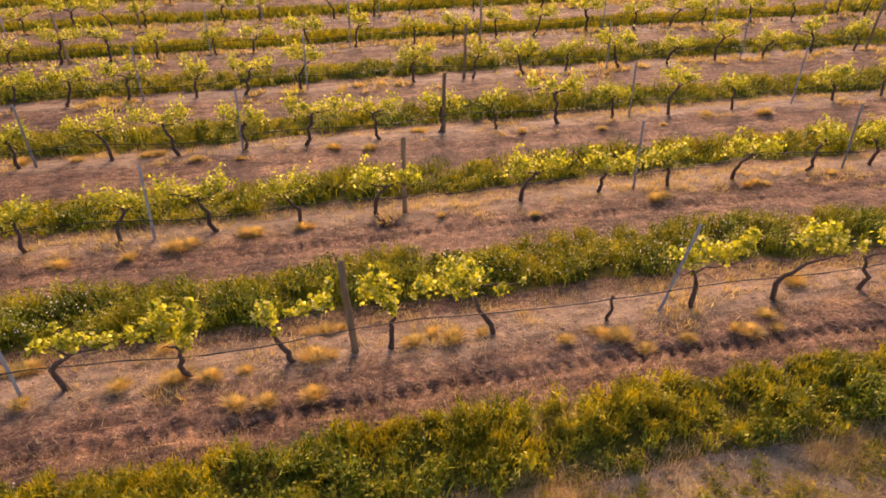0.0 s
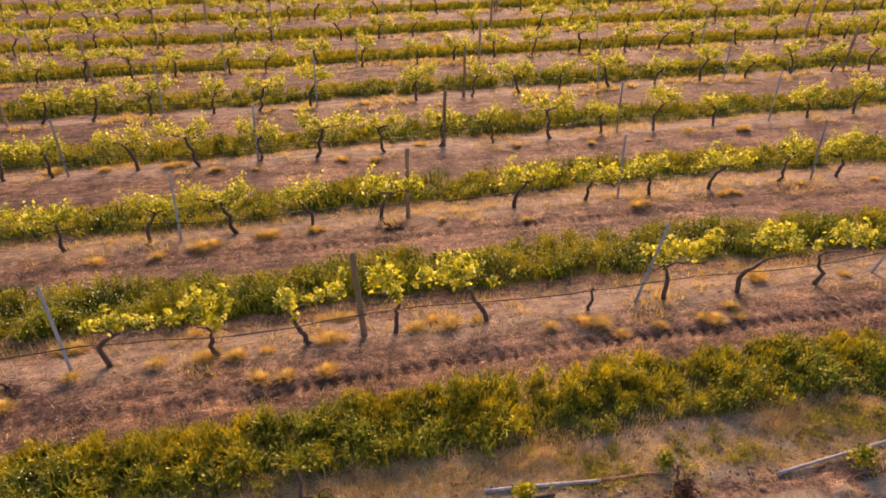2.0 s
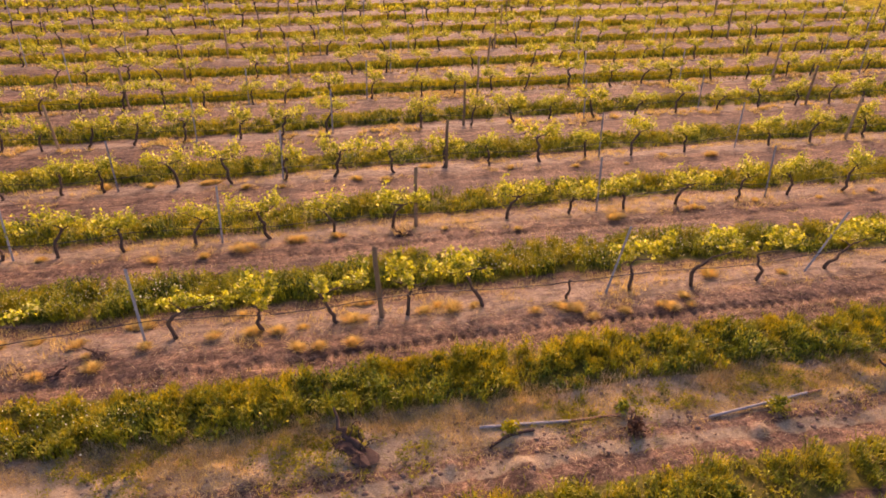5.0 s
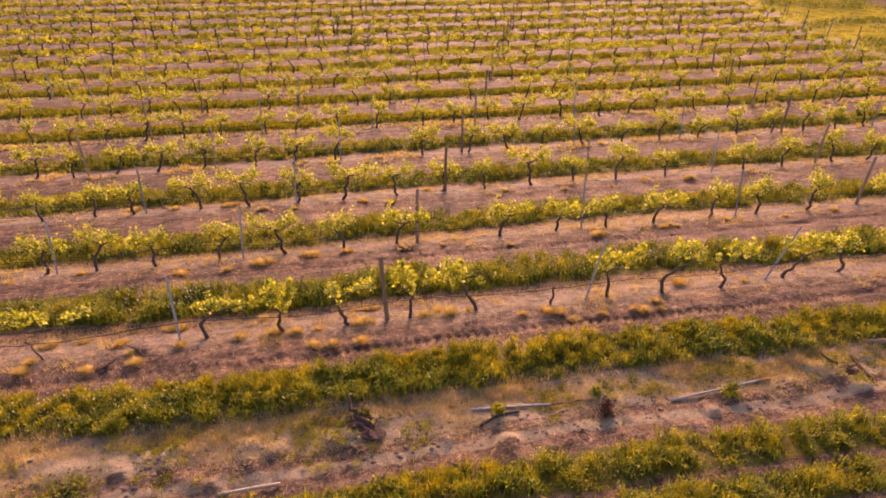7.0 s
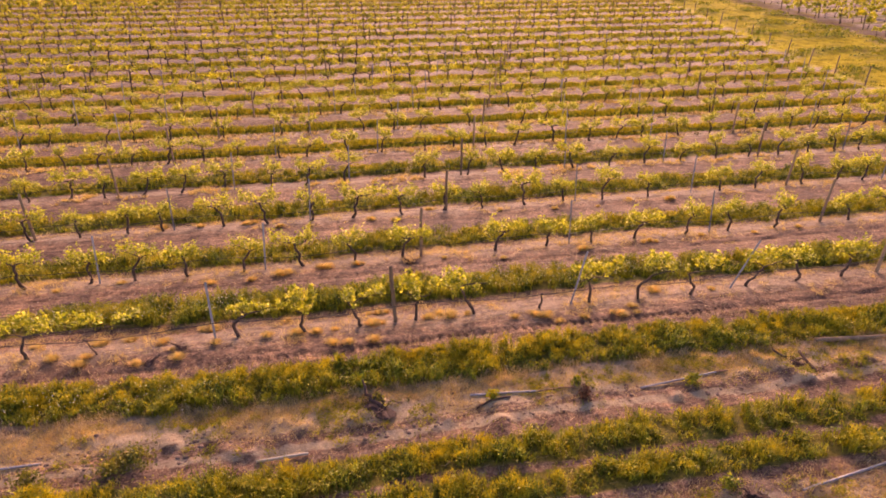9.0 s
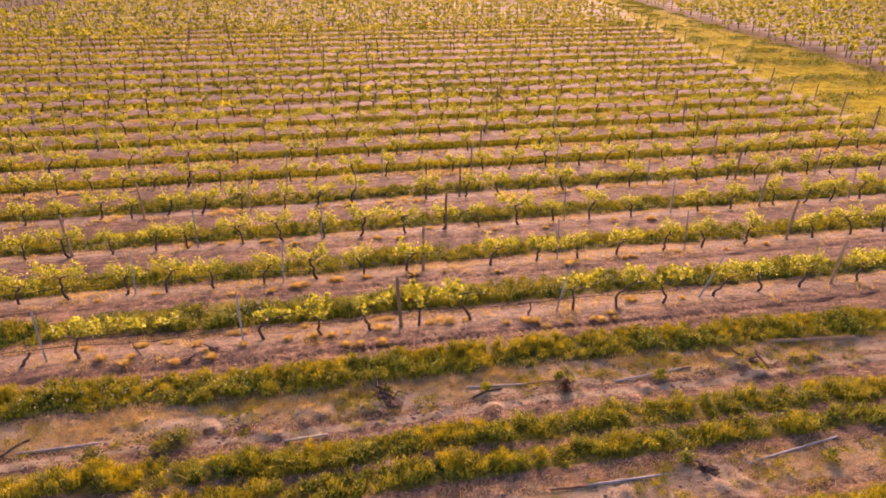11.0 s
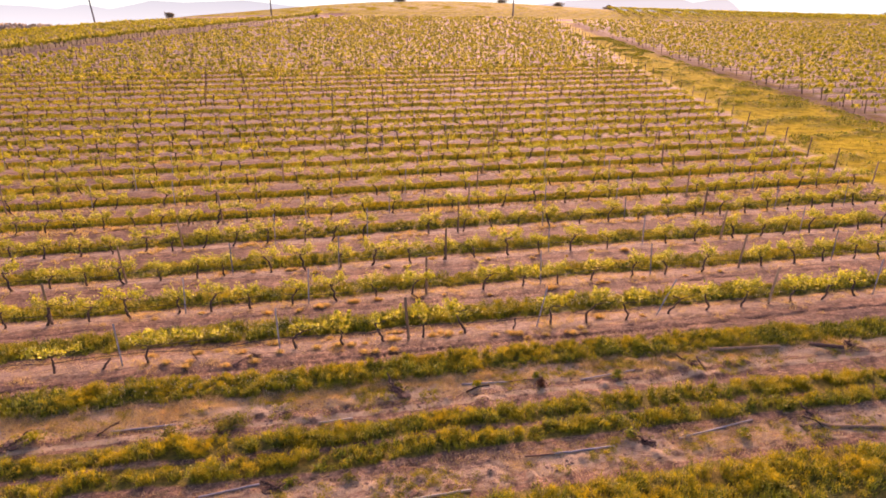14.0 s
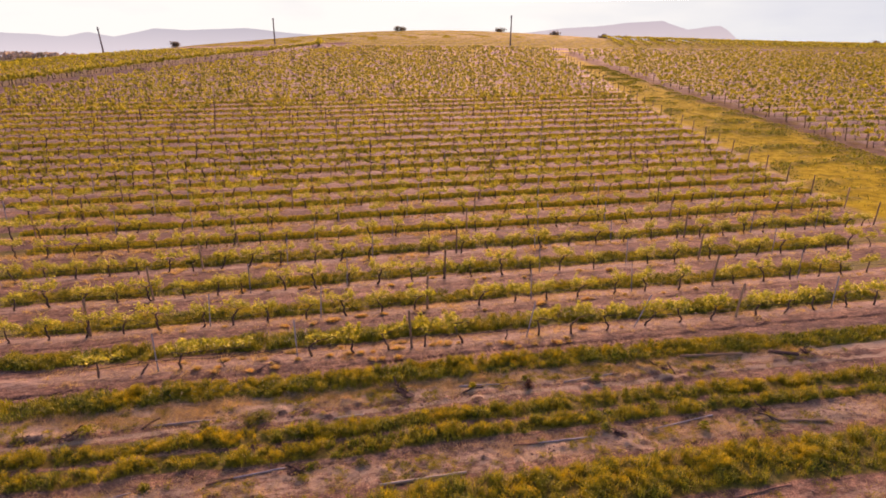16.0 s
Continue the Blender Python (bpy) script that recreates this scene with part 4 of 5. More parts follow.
def drip_pipe(k, x_from, x_to):
    y = ROW_0 + PITCH * (k - 1)
    x = np.arange(x_from, x_to, 0.31)
    sag = 0.045 * np.sin(x * 1.53 + k) + 0.03 * np.sin(x * 0.47 + 2 * k)
    p = np.stack([x, np.full(len(x), y - 0.05) + 0.02 * np.sin(x * 1.1), ground_z(x, np.full(len(x), y)) + 0.36 + sag], -1)
    p[0, 2] -= 0.45
    p[-1, 2] -= 0.45
    ob = part("drip_pipe", tube_mesh("drip_pipe", [tube(p, np.full(len(x), 0.0085), 5)]), HOSE)
    tagged(ob, "black polythene drip pipe slung along a vine row", "irrigation pipe", "drip pipes")


for k, a, b in ((1, -14.5, 22.0), (2, -16.5, 25.0), (3, -18.5, 27.0), (4, -20.5, 28.3), (5, -22.0, 29.5)):
    drip_pipe(k, a, b)

# ---- grass ----
def blades(x, y, height, width, rng, lean=0.5, seg=2):
    """Bent grass blades standing on the ground."""
    n = len(x)
    z = ground_z(x, y) - 0.01
    a = rng.uniform(0, 2 * np.pi, n)
    d = np.stack([np.cos(a), np.sin(a)], -1)
    w = np.stack([-d[:, 1], d[:, 0]], -1) * (width * 0.5)[:, None]
    bend = height * rng.uniform(0.1, lean * 1.6, n)
    base = np.stack([x, y, z], -1)
    side = np.concatenate([w, np.zeros((n, 1))], -1)
    if seg == 2:
        mid = base + np.concatenate([d * (bend * 0.35)[:, None], (height * 0.6)[:, None]], -1)
        tip = base + np.concatenate([d * bend[:, None], (height * rng.uniform(0.8, 1.0, n))[:, None]], -1)
        v = np.stack([base - side, base + side, mid + side * 0.8, mid - side * 0.8, tip], 1)
        f = np.array([[0, 1, 2], [0, 2, 3], [3, 2, 4]])
        k = 5
    else:
        tip = base + np.concatenate([d * bend[:, None], height[:, None]], -1)
        v = np.stack([base - side, base + side, tip], 1)
        f = np.array([[0, 1, 2]])
        k = 3
    return v.reshape(-1, 3), (f[None] + (np.arange(n) * k)[:, None, None]).reshape(-1, 3)


def strip(x0, x1, mid, half, per_m2, tall, wide, rng, seg=2, thin=0.35):
    """Blades over one green strip, in clumps, thinning out at its edges."""
    n = int((x1 - x0) * half * 3.2 * per_m2)
    x = rng.uniform(x0, x1, n)
    y = mid + rng.uniform(-1.6, 1.6, n) * half
    wob = drift(x, y)
    cover = 1 - step(half * 0.72, half * 1.35, np.abs(y - mid + wob))
    clump = layers(x, y, 0.55, 71)
    keep = rng.uniform(0, 1, n) < cover * np.clip(thin + 1.5 * (clump - 0.32), 0.1, 1)
    x, y, clump, cover = x[keep], y[keep], clump[keep], cover[keep]
    h = tall * (0.45 + 0.9 * clump) * rng.uniform(0.55, 1.15, len(x)) * (0.55 + 0.45 * cover)
    return blades(x, y, h, wide * rng.uniform(0.7, 1.3, len(x)), rng, 0.5, seg)


rng = np.random.default_rng(23)


def grass_thing(name, pieces, mat, label, category="grass"):
    v, f = gather(pieces)
    return tagged(part(name, fast_mesh(name, v, f), mat), label, category, kind="stuff")



def clumps(x0, x1, mid, half, per_m2, tall, rng, blades_each=60, leaves_each=22, wide=0.010, reach=0.075, patchy=False, golden=0, droop=0.8, leaf=0.034):
    """A green strip as a mass of clumps: bent blades and small broad leaves."""
    n = int((x1 - x0) * half * 3.0 * per_m2)
    x = rng.uniform(x0, x1, n)
    y = mid + rng.uniform(-1.5, 1.5, n) * half
    wob = drift(x, y)
    cover = 1 - step(half * 0.75, half * 1.3, np.abs(y - mid + wob))
    thick = np.clip(4.5 * (layers(x, y, 0.7, 75) - 0.46), 0.05, 1) if patchy else np.clip(0.6 + 1.4 * (layers(x, y, 0.9, 71) - 0.3), 0.4, 1)
    keep = rng.uniform(0, 1, n) < cover * thick
    x, y, cover = x[keep], y[keep], cover[keep]
    h = tall * (0.6 + 0.4 * cover) * (0.48 + 0.78 * step(0.34, 0.66, layers(x, y, 0.42, 72, 2))) * rng.uniform(0.8, 1.2, len(x))
    bx = np.repeat(x, blades_each) + rng.normal(0, reach, len(x) * blades_each)
    by = np.repeat(y, blades_each) + rng.normal(0, reach, len(x) * blades_each)
    bh = np.repeat(h, blades_each) * rng.uniform(0.45, 1.15, len(bx))
    out = [blades(bx, by, bh, wide * rng.uniform(0.6, 1.4, len(bx)), rng, droop)]
    if leaves_each:
        lx = np.repeat(x, leaves_each) + rng.normal(0, reach * 1.1, len(x) * leaves_each)
        ly = np.repeat(y, leaves_each) + rng.normal(0, reach * 1.1, len(x) * leaves_each)
        lz = ground_z(lx, ly) + np.repeat(h, leaves_each) * rng.uniform(0.25, 1.0, len(lx))
        out.append(leaves(np.stack([lx, ly, lz], -1), rng.uniform(0.4, 1.0, len(lx)) * leaf, rng, False, 0.7))
    if golden:
        # gold tips gather on the sunward half, low sunlight put into their colour
        many = rng.poisson(golden * np.clip(5 * (layers(x, y, 0.7, 77) - 0.36), 0.1, 1.6) * (0.25 + 0.75 * (y > mid - 0.1)))
        px = np.repeat(x, many) + rng.normal(0, reach * 1.1, many.sum())
        py = np.repeat(y, many) + rng.normal(0, reach * 1.1, many.sum())
        pz = ground_z(px, py) + np.repeat(h, many) * rng.uniform(0.45, 0.85, len(px))
        stem = np.stack([px, py, pz], -1)
        rise = unit(rng.normal(0, 0.45, (len(px), 3)) + np.array([0, 0, 1])) * rng.uniform(0.05, 0.11, (len(px), 1))
        turn = rng.uniform(0, np.pi, len(px))
        side = np.stack([np.cos(turn), np.sin(turn), turn * 0], -1) * (wide * 0.38)
        TOPS.append((np.stack([stem - side, stem + side, stem + rise], 1).reshape(-1, 3), np.arange(3 * len(px)).reshape(-1, 3)))
    return out


TOPS = []
grass_thing("grass_strip", clumps(-10, 12, 4.24, 0.45, 66, 0.215, rng, 26, 20, 0.018, 0.05, golden=40, droop=0.55, leaf=0.05), GRASS, "long green and yellowing grass beside the front vine row")
grass_thing("grass_strip", clumps(-12, 14, 1.79, 0.25, 60, 0.21, rng, 26, 16, 0.017, 0.055, golden=36, droop=0.6, leaf=0.045) + clumps(-12, 14, 0.99, 0.22, 60, 0.20, rng, 26, 16, 0.017, 0.055, golden=40, droop=0.6, leaf=0.045), GRASS, "two tufted bands of green grass between bare earth")
grass_thing("grass_strip", clumps(-11, 13, -1.6, 0.7, 42, 0.23, rng, 26, 14, 0.017, 0.06, golden=30, droop=0.6, leaf=0.045), GRASS, "green and golden grass on the open ground")
grass_thing("grass_strip", [strip(10, 22, 4.2, 0.5, 1000, 0.22, 0.022, rng), strip(-15, -9, 4.25, 0.5, 1100, 0.24, 0.022, rng), strip(13, 20, 1.4, 0.8, 700, 0.22, 0.024, rng)], GRASS, "long green and yellowing grass at the row ends")
grass_thing("grass_strip", clumps(-16, 19, 7.46, 0.52, 54, 0.265, rng, 20, 28, 0.018, 0.055, golden=10, droop=0.6, leaf=0.046), GRASS, "lush dark green grass between two vine rows")
grass_thing("dry_grass_fringe", [strip(-11, 13, 3.60, 0.30, 2200, 0.12, 0.008, rng, 1), strip(-11, 13, 5.0, 0.12, 900, 0.09, 0.008, rng, 1), strip(-12, 14, 0.4, 0.2, 800, 0.08, 0.009, rng, 1)], STRAW, "short straw-coloured grass along the edge of the green strips", "dry grass")
GOLDEN_AT = len(TOPS)
grass_thing("golden_grass", TOPS, GOLD, "yellowing grass tips, golden where low sun is painted in", "grass")
for k in range(2, 5):
    mid = ROW_0 + PITCH * (k - 1) + 1.22
    grass_thing("grass_strip", clumps(-8 - 0.55 * mid, min(1.0 * mid + 10, float(end_line(mid)) + 0.5), mid, 0.54, 36 if k < 4 else 26, 0.235, rng, 18, 16, 0.024 if k < 4 else 0.032, 0.09, golden=14, droop=0.6, leaf=0.06), GRASS, "strip of green grass between two vine rows")
grass_thing("dry_grass_fringe", [strip(-12, 15, 6.60, 0.20, 1500, 0.085, 0.007, rng, 1), strip(-13, 17, 10.0, 0.15, 1100, 0.08, 0.009, rng, 1), strip(-14, 18, 13.55, 0.14, 800, 0.08, 0.012, rng, 1), strip(-12, 15, 5.75, 0.10, 500, 0.06, 0.006, rng, 1), strip(-13, 17, 9.35, 0.12, 500, 0.06, 0.008, rng, 1)], DRY, "thin golden dry grass along the vine rows", "dry grass")
far_strips = []
for k in range(5, 15):
    mid = ROW_0 + PITCH * (k - 1) + 1.22
    far_strips.append(strip(-7 - 0.5 * mid, float(end_line(mid)) + 0.5, mid, 0.5, 420 if k < 9 else 200, 0.23, 0.05 if k < 9 else 0.08, rng, 1, 0.8))
grass_thing("dry_grass", [strip(max(-7 - 0.5 * m, float(left_edge(m)) + 1), float(end_line(m)) - 0.5, m + 0.15, 0.26, 200 if m < 45 else 70, 0.13, 0.06 if m < 45 else 0.14, rng, 1) for m in [ROW_0 + PITCH * k for k in range(4, 24)]], STRAW, "dry straw-coloured grass under the distant vines", "dry grass")
grass_thing("golden_grass", TOPS[GOLDEN_AT:] + [strip(-7 - 0.5 * m, float(end_line(m)) + 0.5, m + 0.1, 0.48, 330 if m < 40 else 190, 0.26, 0.05 if m < 40 else 0.08, rng, 1) for m in [ROW_0 + PITCH * (k - 1) + 1.22 for k in range(5, 22)]], GOLD, "yellowing grass between the vine rows, with tips painted sunlit gold", "grass")
grass_thing("grass_strips", far_strips, GRASS, "strips of green grass between the distant vine rows")

# the headland: low golden-green grass in tussocks
n = 130000
hy = rng.uniform(8, 120, n) ** 1.0
hx = end_line(hy) + 1.2 + rng.uniform(0, 1, n) * (right_edge(hy) - end_line(hy) - 1.0)
keep = rng.uniform(0, 1, n) < 0.02 + 0.6 * hump_at(hx, hy)
hx, hy = hx[keep], hy[keep]
grass_thing("headland_grass", [blades(hx, hy, 0.22 * (0.4 + layers(hx, hy, 3, 82)) * rng.uniform(0.6, 1.2, len(hx)), np.full(len(hx), 0.07), rng, 0.7, 1)], GRASS, "low golden-green grass on the headland track")

# sparse weeds and dry stalks over the bare ground
n = 60000
wx, wy = rng.uniform(-12, 14, n), rng.uniform(-3.6, 4.2, n)
keep = rng.uniform(0, 1, n) < np.clip(2.4 * (layers(wx, wy, 0.7, 91) - 0.52), 0, 1) * (0.35 + 0.65 * np.exp(-((wy - 3.2) / 0.6) ** 2))
wx, wy = wx[keep], wy[keep]
grass_thing("low_weeds", [blades(wx, wy, rng.uniform(0.03, 0.10, len(wx)), np.full(len(wx), 0.012), rng, 0.9)], LOW_WEED, "low yellow-green weeds on bare earth", "weeds")

WEEDS_AT = len(TOPS)
grass_thing("low_weeds", clumps(-12, 14, 3.36, 0.26, 30, 0.05, rng, 8, 44, 0.009, 0.045, True, golden=5) + clumps(-12, 14, 3.0, 0.46, 26, 0.07, rng, 12, 46, 0.010, 0.055, True) + clumps(-12, 14, -0.15, 0.42, 26, 0.08, rng, 12, 46, 0.010, 0.055, True) + clumps(-12, 14, -3.2, 0.5, 30, 0.09, rng, 14, 26, 0.011, 0.08, True), LOW_WEED, "scattered low yellow-green weeds on bare earth", "weeds")
grass_thing("golden_grass", TOPS[WEEDS_AT:], GOLD, "yellow tips of low weeds on bare earth", "grass")

# bleached stalks standing in patches on the open ground
n = 170000
wx, wy = rng.uniform(-12, 14, n), rng.choice([3.2, 3.5, 3.5, 0.0, -3.2], n) + rng.normal(0, 0.3, n)
keep = rng.uniform(0, 1, n) < np.clip(4 * (layers(wx, wy * 1.5, 0.8, 95) - 0.40), 0, 1)
wx, wy = wx[keep], wy[keep]
grass_thing("dry_stalks", [blades(wx, wy, rng.uniform(0.03, 0.10, len(wx)), np.full(len(wx), 0.007), rng, 1.2, 1)], DRY, "short bleached dry grass in patches on bare earth", "dry grass")

# white flowers in the second strip
n = 2400
cx = rng.uniform(-8, 7.5, n)
cy = np.where(rng.uniform(0, 1, n) < 0.7, 7.4 + rng.normal(0, 0.28, n), 4.2 + rng.normal(0, 0.28, n))
keep = (cx < -3.2) | ((cx > 1.2) & (cy > 6))
cx, cy = cx[keep], cy[keep]
cz = ground_z(cx, cy) + rng.uniform(0.2, 0.32, len(cx))
v, f = leaves(np.stack([cx, cy, cz], -1), rng.uniform(0.014, 0.028, len(cx)), rng, False, 1.5)
tagged(part("wildflowers", fast_mesh("wildflowers", v, f), PETAL), "tiny white wildflowers in the green grass", "flowers", kind="stuff")

# straw lying on the earth
n = 110000
sx = rng.uniform(-11, 14, n)
sy = rng.uniform(-1.0, 10.6, n)
keep = rng.uniform(0, 1, n) < straw_at(sx, sy) * (1 - 0.8 * green_at(sx, sy))
sx, sy = sx[keep], sy[keep]
sz = ground_z(sx, sy) + rng.uniform(0.004, 0.02, len(sx))
a = rng.uniform(0, np.pi, len(sx))
ln, wd = rng.uniform(0.015, 0.07, len(sx)), rng.uniform(0.0016, 0.0035, len(sx))
d = np.stack([np.cos(a), np.sin(a), rng.normal(0, 0.12, len(sx))], -1) * ln[:, None]
w = np.stack([-np.sin(a), np.cos(a), np.zeros(len(sx))], -1) * wd[:, None]
c = np.stack([sx, sy, sz], -1)
v = np.stack([c - d - w, c - d + w, c + d + w, c + d - w], 1).reshape(-1, 3)
f = (np.array([[0, 1, 2, 3]])[None] + (np.arange(len(sx)) * 4)[:, None, None]).reshape(-1, 4)
tagged(part("straw_litter", fast_mesh("straw_litter", v, f), STRAW), "dry straw and cut stalks scattered over the earth", "straw", kind="stuff")

# clods of earth
n = 6500
kx = rng.uniform(-11, 13, n)
ky = np.where(rng.uniform(0, 1, n) < 0.45, rng.choice([5.5, 6.0, 8.9, 9.5, 12.6], n) + rng.normal(0, 0.4, n), rng.choice([5.25, 2.8, 3.1, 3.0, -0.1, 0.1, 2.9, -3.2], n) + rng.normal(0, 0.3, n))
ico = bmesh.new()
bmesh.ops.create_icosphere(ico, subdivisions=1, radius=1)
iv = np.array([q.co[:] for q in ico.verts])
it = np.array([[q.index for q in fc.verts] for fc in ico.faces])
ico.free()
ks = rng.uniform(0.006, 0.022, n) * np.where((ky < 3.9) & (layers(kx, ky, 1.1, 88) > 0.5), rng.choice([1, 1.3, 1.7, 2.2], n), 1)
kz = ground_z(kx, ky)
v = iv[None] * (1 + rng.uniform(-0.3, 0.3, (n, len(iv), 1))) * ks[:, None, None] * np.array([1.1, 1, 0.5]) + np.stack([kx, ky, kz], -1)[:, None]
f = it[None] + (np.arange(n) * len(iv))[:, None, None]
tagged(part("earth_clods", fast_mesh("earth_clods", v.reshape(-1, 3), f.reshape(-1, 3)), CLOD), "crumbled clods of dry brown earth", "clods", kind="stuff")

# dry tussocks along the rows
def tussock_mesh(seed, n=420, radius=0.12, tall=0.12):
    r = np.random.default_rng(seed)
    a, q = r.uniform(0, 2 * np.pi, n), radius * np.sqrt(r.uniform(0, 1, n))
    out = np.stack([np.cos(a), np.sin(a)], -1)
    base = np.concatenate([out * (q * 0.7)[:, None], np.full((n, 1), -0.01)], -1)
    h = tall * r.uniform(0.35, 1.05, n) * np.sqrt(1.02 - 0.8 * (q / radius) ** 2)
    dirn = out * (q * 0.55)[:, None] + r.normal(0, 0.035, (n, 2))
    mid = base + np.concatenate([dirn * 0.5, (h * 0.7)[:, None]], -1)
    tip = base + np.concatenate([dirn * 1.1, h[:, None]], -1)
    w = np.stack([-out[:, 1], out[:, 0], np.zeros(n)], -1) * 0.003
    v = np.stack([base - w, base + w, mid + w, mid - w, tip], 1).reshape(-1, 3)
    f = (np.array([[0, 1, 2], [0, 2, 3], [3, 2, 4]])[None] + (np.arange(n) * 5)[:, None, None]).reshape(-1, 3)
    return fast_mesh("tussock", v, f)


TUSSOCKS = [tussock_mesh(300 + n, 430 + 30 * n, 0.085 + 0.012 * n, 0.10 + 0.010 * n) for n in range(5)]
TUFTS_FIRST = [(-2.75, 6.0), (-2.19, 5.98), (-2.38, 6.55), (-1.45, 5.96), (-1.77, 5.96), (-0.67, 6.0), (-0.34, 5.97), (0.56, 5.98), (1.17, 6.0), (1.45, 6.02), (-1.12, 5.38), (-0.67, 5.38), (-0.67, 6.6), (-0.45, 6.58), (-0.25, 6.58), (3.26, 5.62), (3.0, 5.68), (3.46, 5.42), (4.06, 5.42), (5.33, 5.67), (5.24, 5.42), (4.65, 5.48), (4.85, 5.4), (-3.86, 5.86), (-4.0, 6.5), (-4.25, 6.5), (-1.56, 5.45), (0.85, 6.19), (2.57, 5.72), (6.1, 6.2), (7.4, 6.0)]
TUFTS_WEST = [(-6.24, 5.8), (-6.95, 5.92), (-5.35, 5.42), (-4.71, 5.74), (-4.46, 5.47), (-6.22, 6.35), (-7.5, 6.5), (-4.9, 6.1), (-6.39, 5.6), (-5.6, 6.4)]
TUFTS_SECOND = [(-4.49, 9.17), (-3.39, 9.1), (-2.58, 9.31), (-2.75, 9.27), (-1.55, 9.46), (-1.72, 9.46), (-0.63, 9.4), (0.65, 9.34), (5.54, 9.17), (5.7, 9.2), (7.7, 9.31), (7.4, 9.31), (1.72, 9.32), (3.14, 9.1), (9.3, 9.45), (-6.6, 9.5), (11.0, 9.3), (12.4, 9.4), (-8.1, 9.4)]
TUFTS_THIRD = [(-3.85, 13.34), (-3.64, 13.42), (-2.89, 12.92), (-0.03, 12.94), (0.67, 12.7), (1.91, 13.45), (10.16, 12.8), (5.93, 12.64), (7.45, 12.64), (4.28, 12.91), (-1.91, 12.75), (-6.36, 13.48), (8.8, 13.0), (-5.2, 13.3)]
for x, y in TUFTS_FIRST + TUFTS_WEST + TUFTS_SECOND + TUFTS_THIRD:
    for _ in range(1 if pick.random() < 0.6 else 2):
        qx, qy = x + pick.uniform(-0.09, 0.09), y + pick.uniform(-0.05, 0.05)
        ob = part("dry_tussock", TUSSOCKS[pick.randrange(5)], DRY)
        s = pick.uniform(0.65, 1.15)
        ob.matrix_basis = pose(qx, qy, float(ground_z(qx, qy)), 0, 0, pick.uniform(-40, 40)) @ Matrix.Diagonal((s * pick.uniform(1.1, 1.5), s, s * pick.uniform(0.75, 1.05), 1))
        tagged(ob, "golden-orange tussock of dry grass on the earth", "grass tussock", "dry tussocks")
# the smaller and further ones
n = 15000
tx = rng.uniform(-24, 30, n)
ty = ROW_0 + PITCH * rng.integers(0, 9, n) + rng.normal(0.05, 0.3, n)
tx, ty = tx[tx < end_line(ty)], ty[tx < end_line(ty)]
keep = rng.uniform(0, 1, len(tx)) < np.clip(3 * (layers(tx, ty, 0.8, 93) - 0.45), 0.02, 1)
tx, ty = tx[keep], ty[keep]
rep = 20
bx, by = np.repeat(tx, rep) + rng.normal(0, 0.07, len(tx) * rep), np.repeat(ty, rep) + rng.normal(0, 0.05, len(tx) * rep)
grass_thing("dry_grass", [blades(bx, by, rng.uniform(0.04, 0.13, len(bx)), np.where(by > 14, 0.03, 0.012), rng, 0.8, 1)], DRY, "thin golden dry grass under the vines", "dry grass")

# ---- things lying on the open ground ----
def lying(name, a, b, radius, mat, label, category, group="", sides=8, lift=0.0, kink=0.0, end_lift=0.0):
    n = 9
    u = np.linspace(0, 1, n)
    x, y = a[0] + (b[0] - a[0]) * u, a[1] + (b[1] - a[1]) * u + kink * np.sin(u * np.pi)
    z0, z1 = float(ground_z(a[0], a[1])), float(ground_z(b[0], b[1]))
    z = np.maximum(z0 + (z1 - z0) * u, ground_z(x, y) - radius * 0.6) + radius * 0.6 + lift + end_lift * u
    r = np.random.default_rng(int(abs(a[0]) * 100))
    ob = part(name, tube_mesh(name, [tube(np.stack([x, y, z], -1), np.full(n, radius), sides, 0.04, r)]), mat)
    return tagged(ob, label, category, group)


OLD = "old trellis posts on the ground"


def fallen_pole(a, b, radius, split, first, second, label, words):
    """A pole of two looks: its first part up to the split, and the rest."""
    m = tuple(p + (q - p) * split for p, q in zip(a, b))
    thing = new("fallen_steel_post")
    for name, p, q, mat, said in (("shaft", a, m, first, ""), ("end_piece", m, b, second, words)):
        piece = lying(name, p, q, radius, mat, said, "", lift=0.014)
        piece.parent = thing
    return tagged(thing, label, "post", OLD)


GREY_POST = "grey steel trellis post with a rusty end lying on earth"
fallen_pole((0.92, 3.27), (2.85, 3.10), 0.021, 0.65, STEEL, RUST, GREY_POST, "rust-brown end")
fallen_pole((4.06, 2.86), (5.96, 3.05), 0.019, 0.86, STEEL, RUST, GREY_POST, "rust-brown end")
fallen_pole((3.81, 0.22), (1.68, 0.25), 0.022, 0.68, STEEL, RUST, GREY_POST, "rust-brown end")
fallen_pole((-4.02, 0.5), (-5.82, 0.24), 0.022, 0.66, STEEL, RUST, GREY_POST, "rust-brown end")
for a, b in (((-7.56, 2.90), (-6.14, 2.92)), ((5.40, 0.20), (7.48, 0.50)), ((-8.5, -0.05), (-7.49, 0.32))):
    lying("fallen_steel_post", a, b, 0.021, STEEL, "grey steel trellis post lying on bare earth", "post", OLD)
lying("fallen_steel_post", (6.07, -2.55), (7.63, -2.41), 0.021, RUST, "rust-streaked steel trellis post lying on bare earth", "post", OLD)
lying("fallen_wooden_post", (-2.78, 2.32), (-1.98, 2.34), 0.026, PALE_WOOD, "bleached pale stake lying at the grass edge", "post", OLD, 10, 0.02)
lying("fallen_wooden_post", (-1.82, -0.60), (0.28, -0.50), 0.030, PALE_WOOD, "bleached pale stake lying on bare earth", "post", OLD, 10, 0.02)
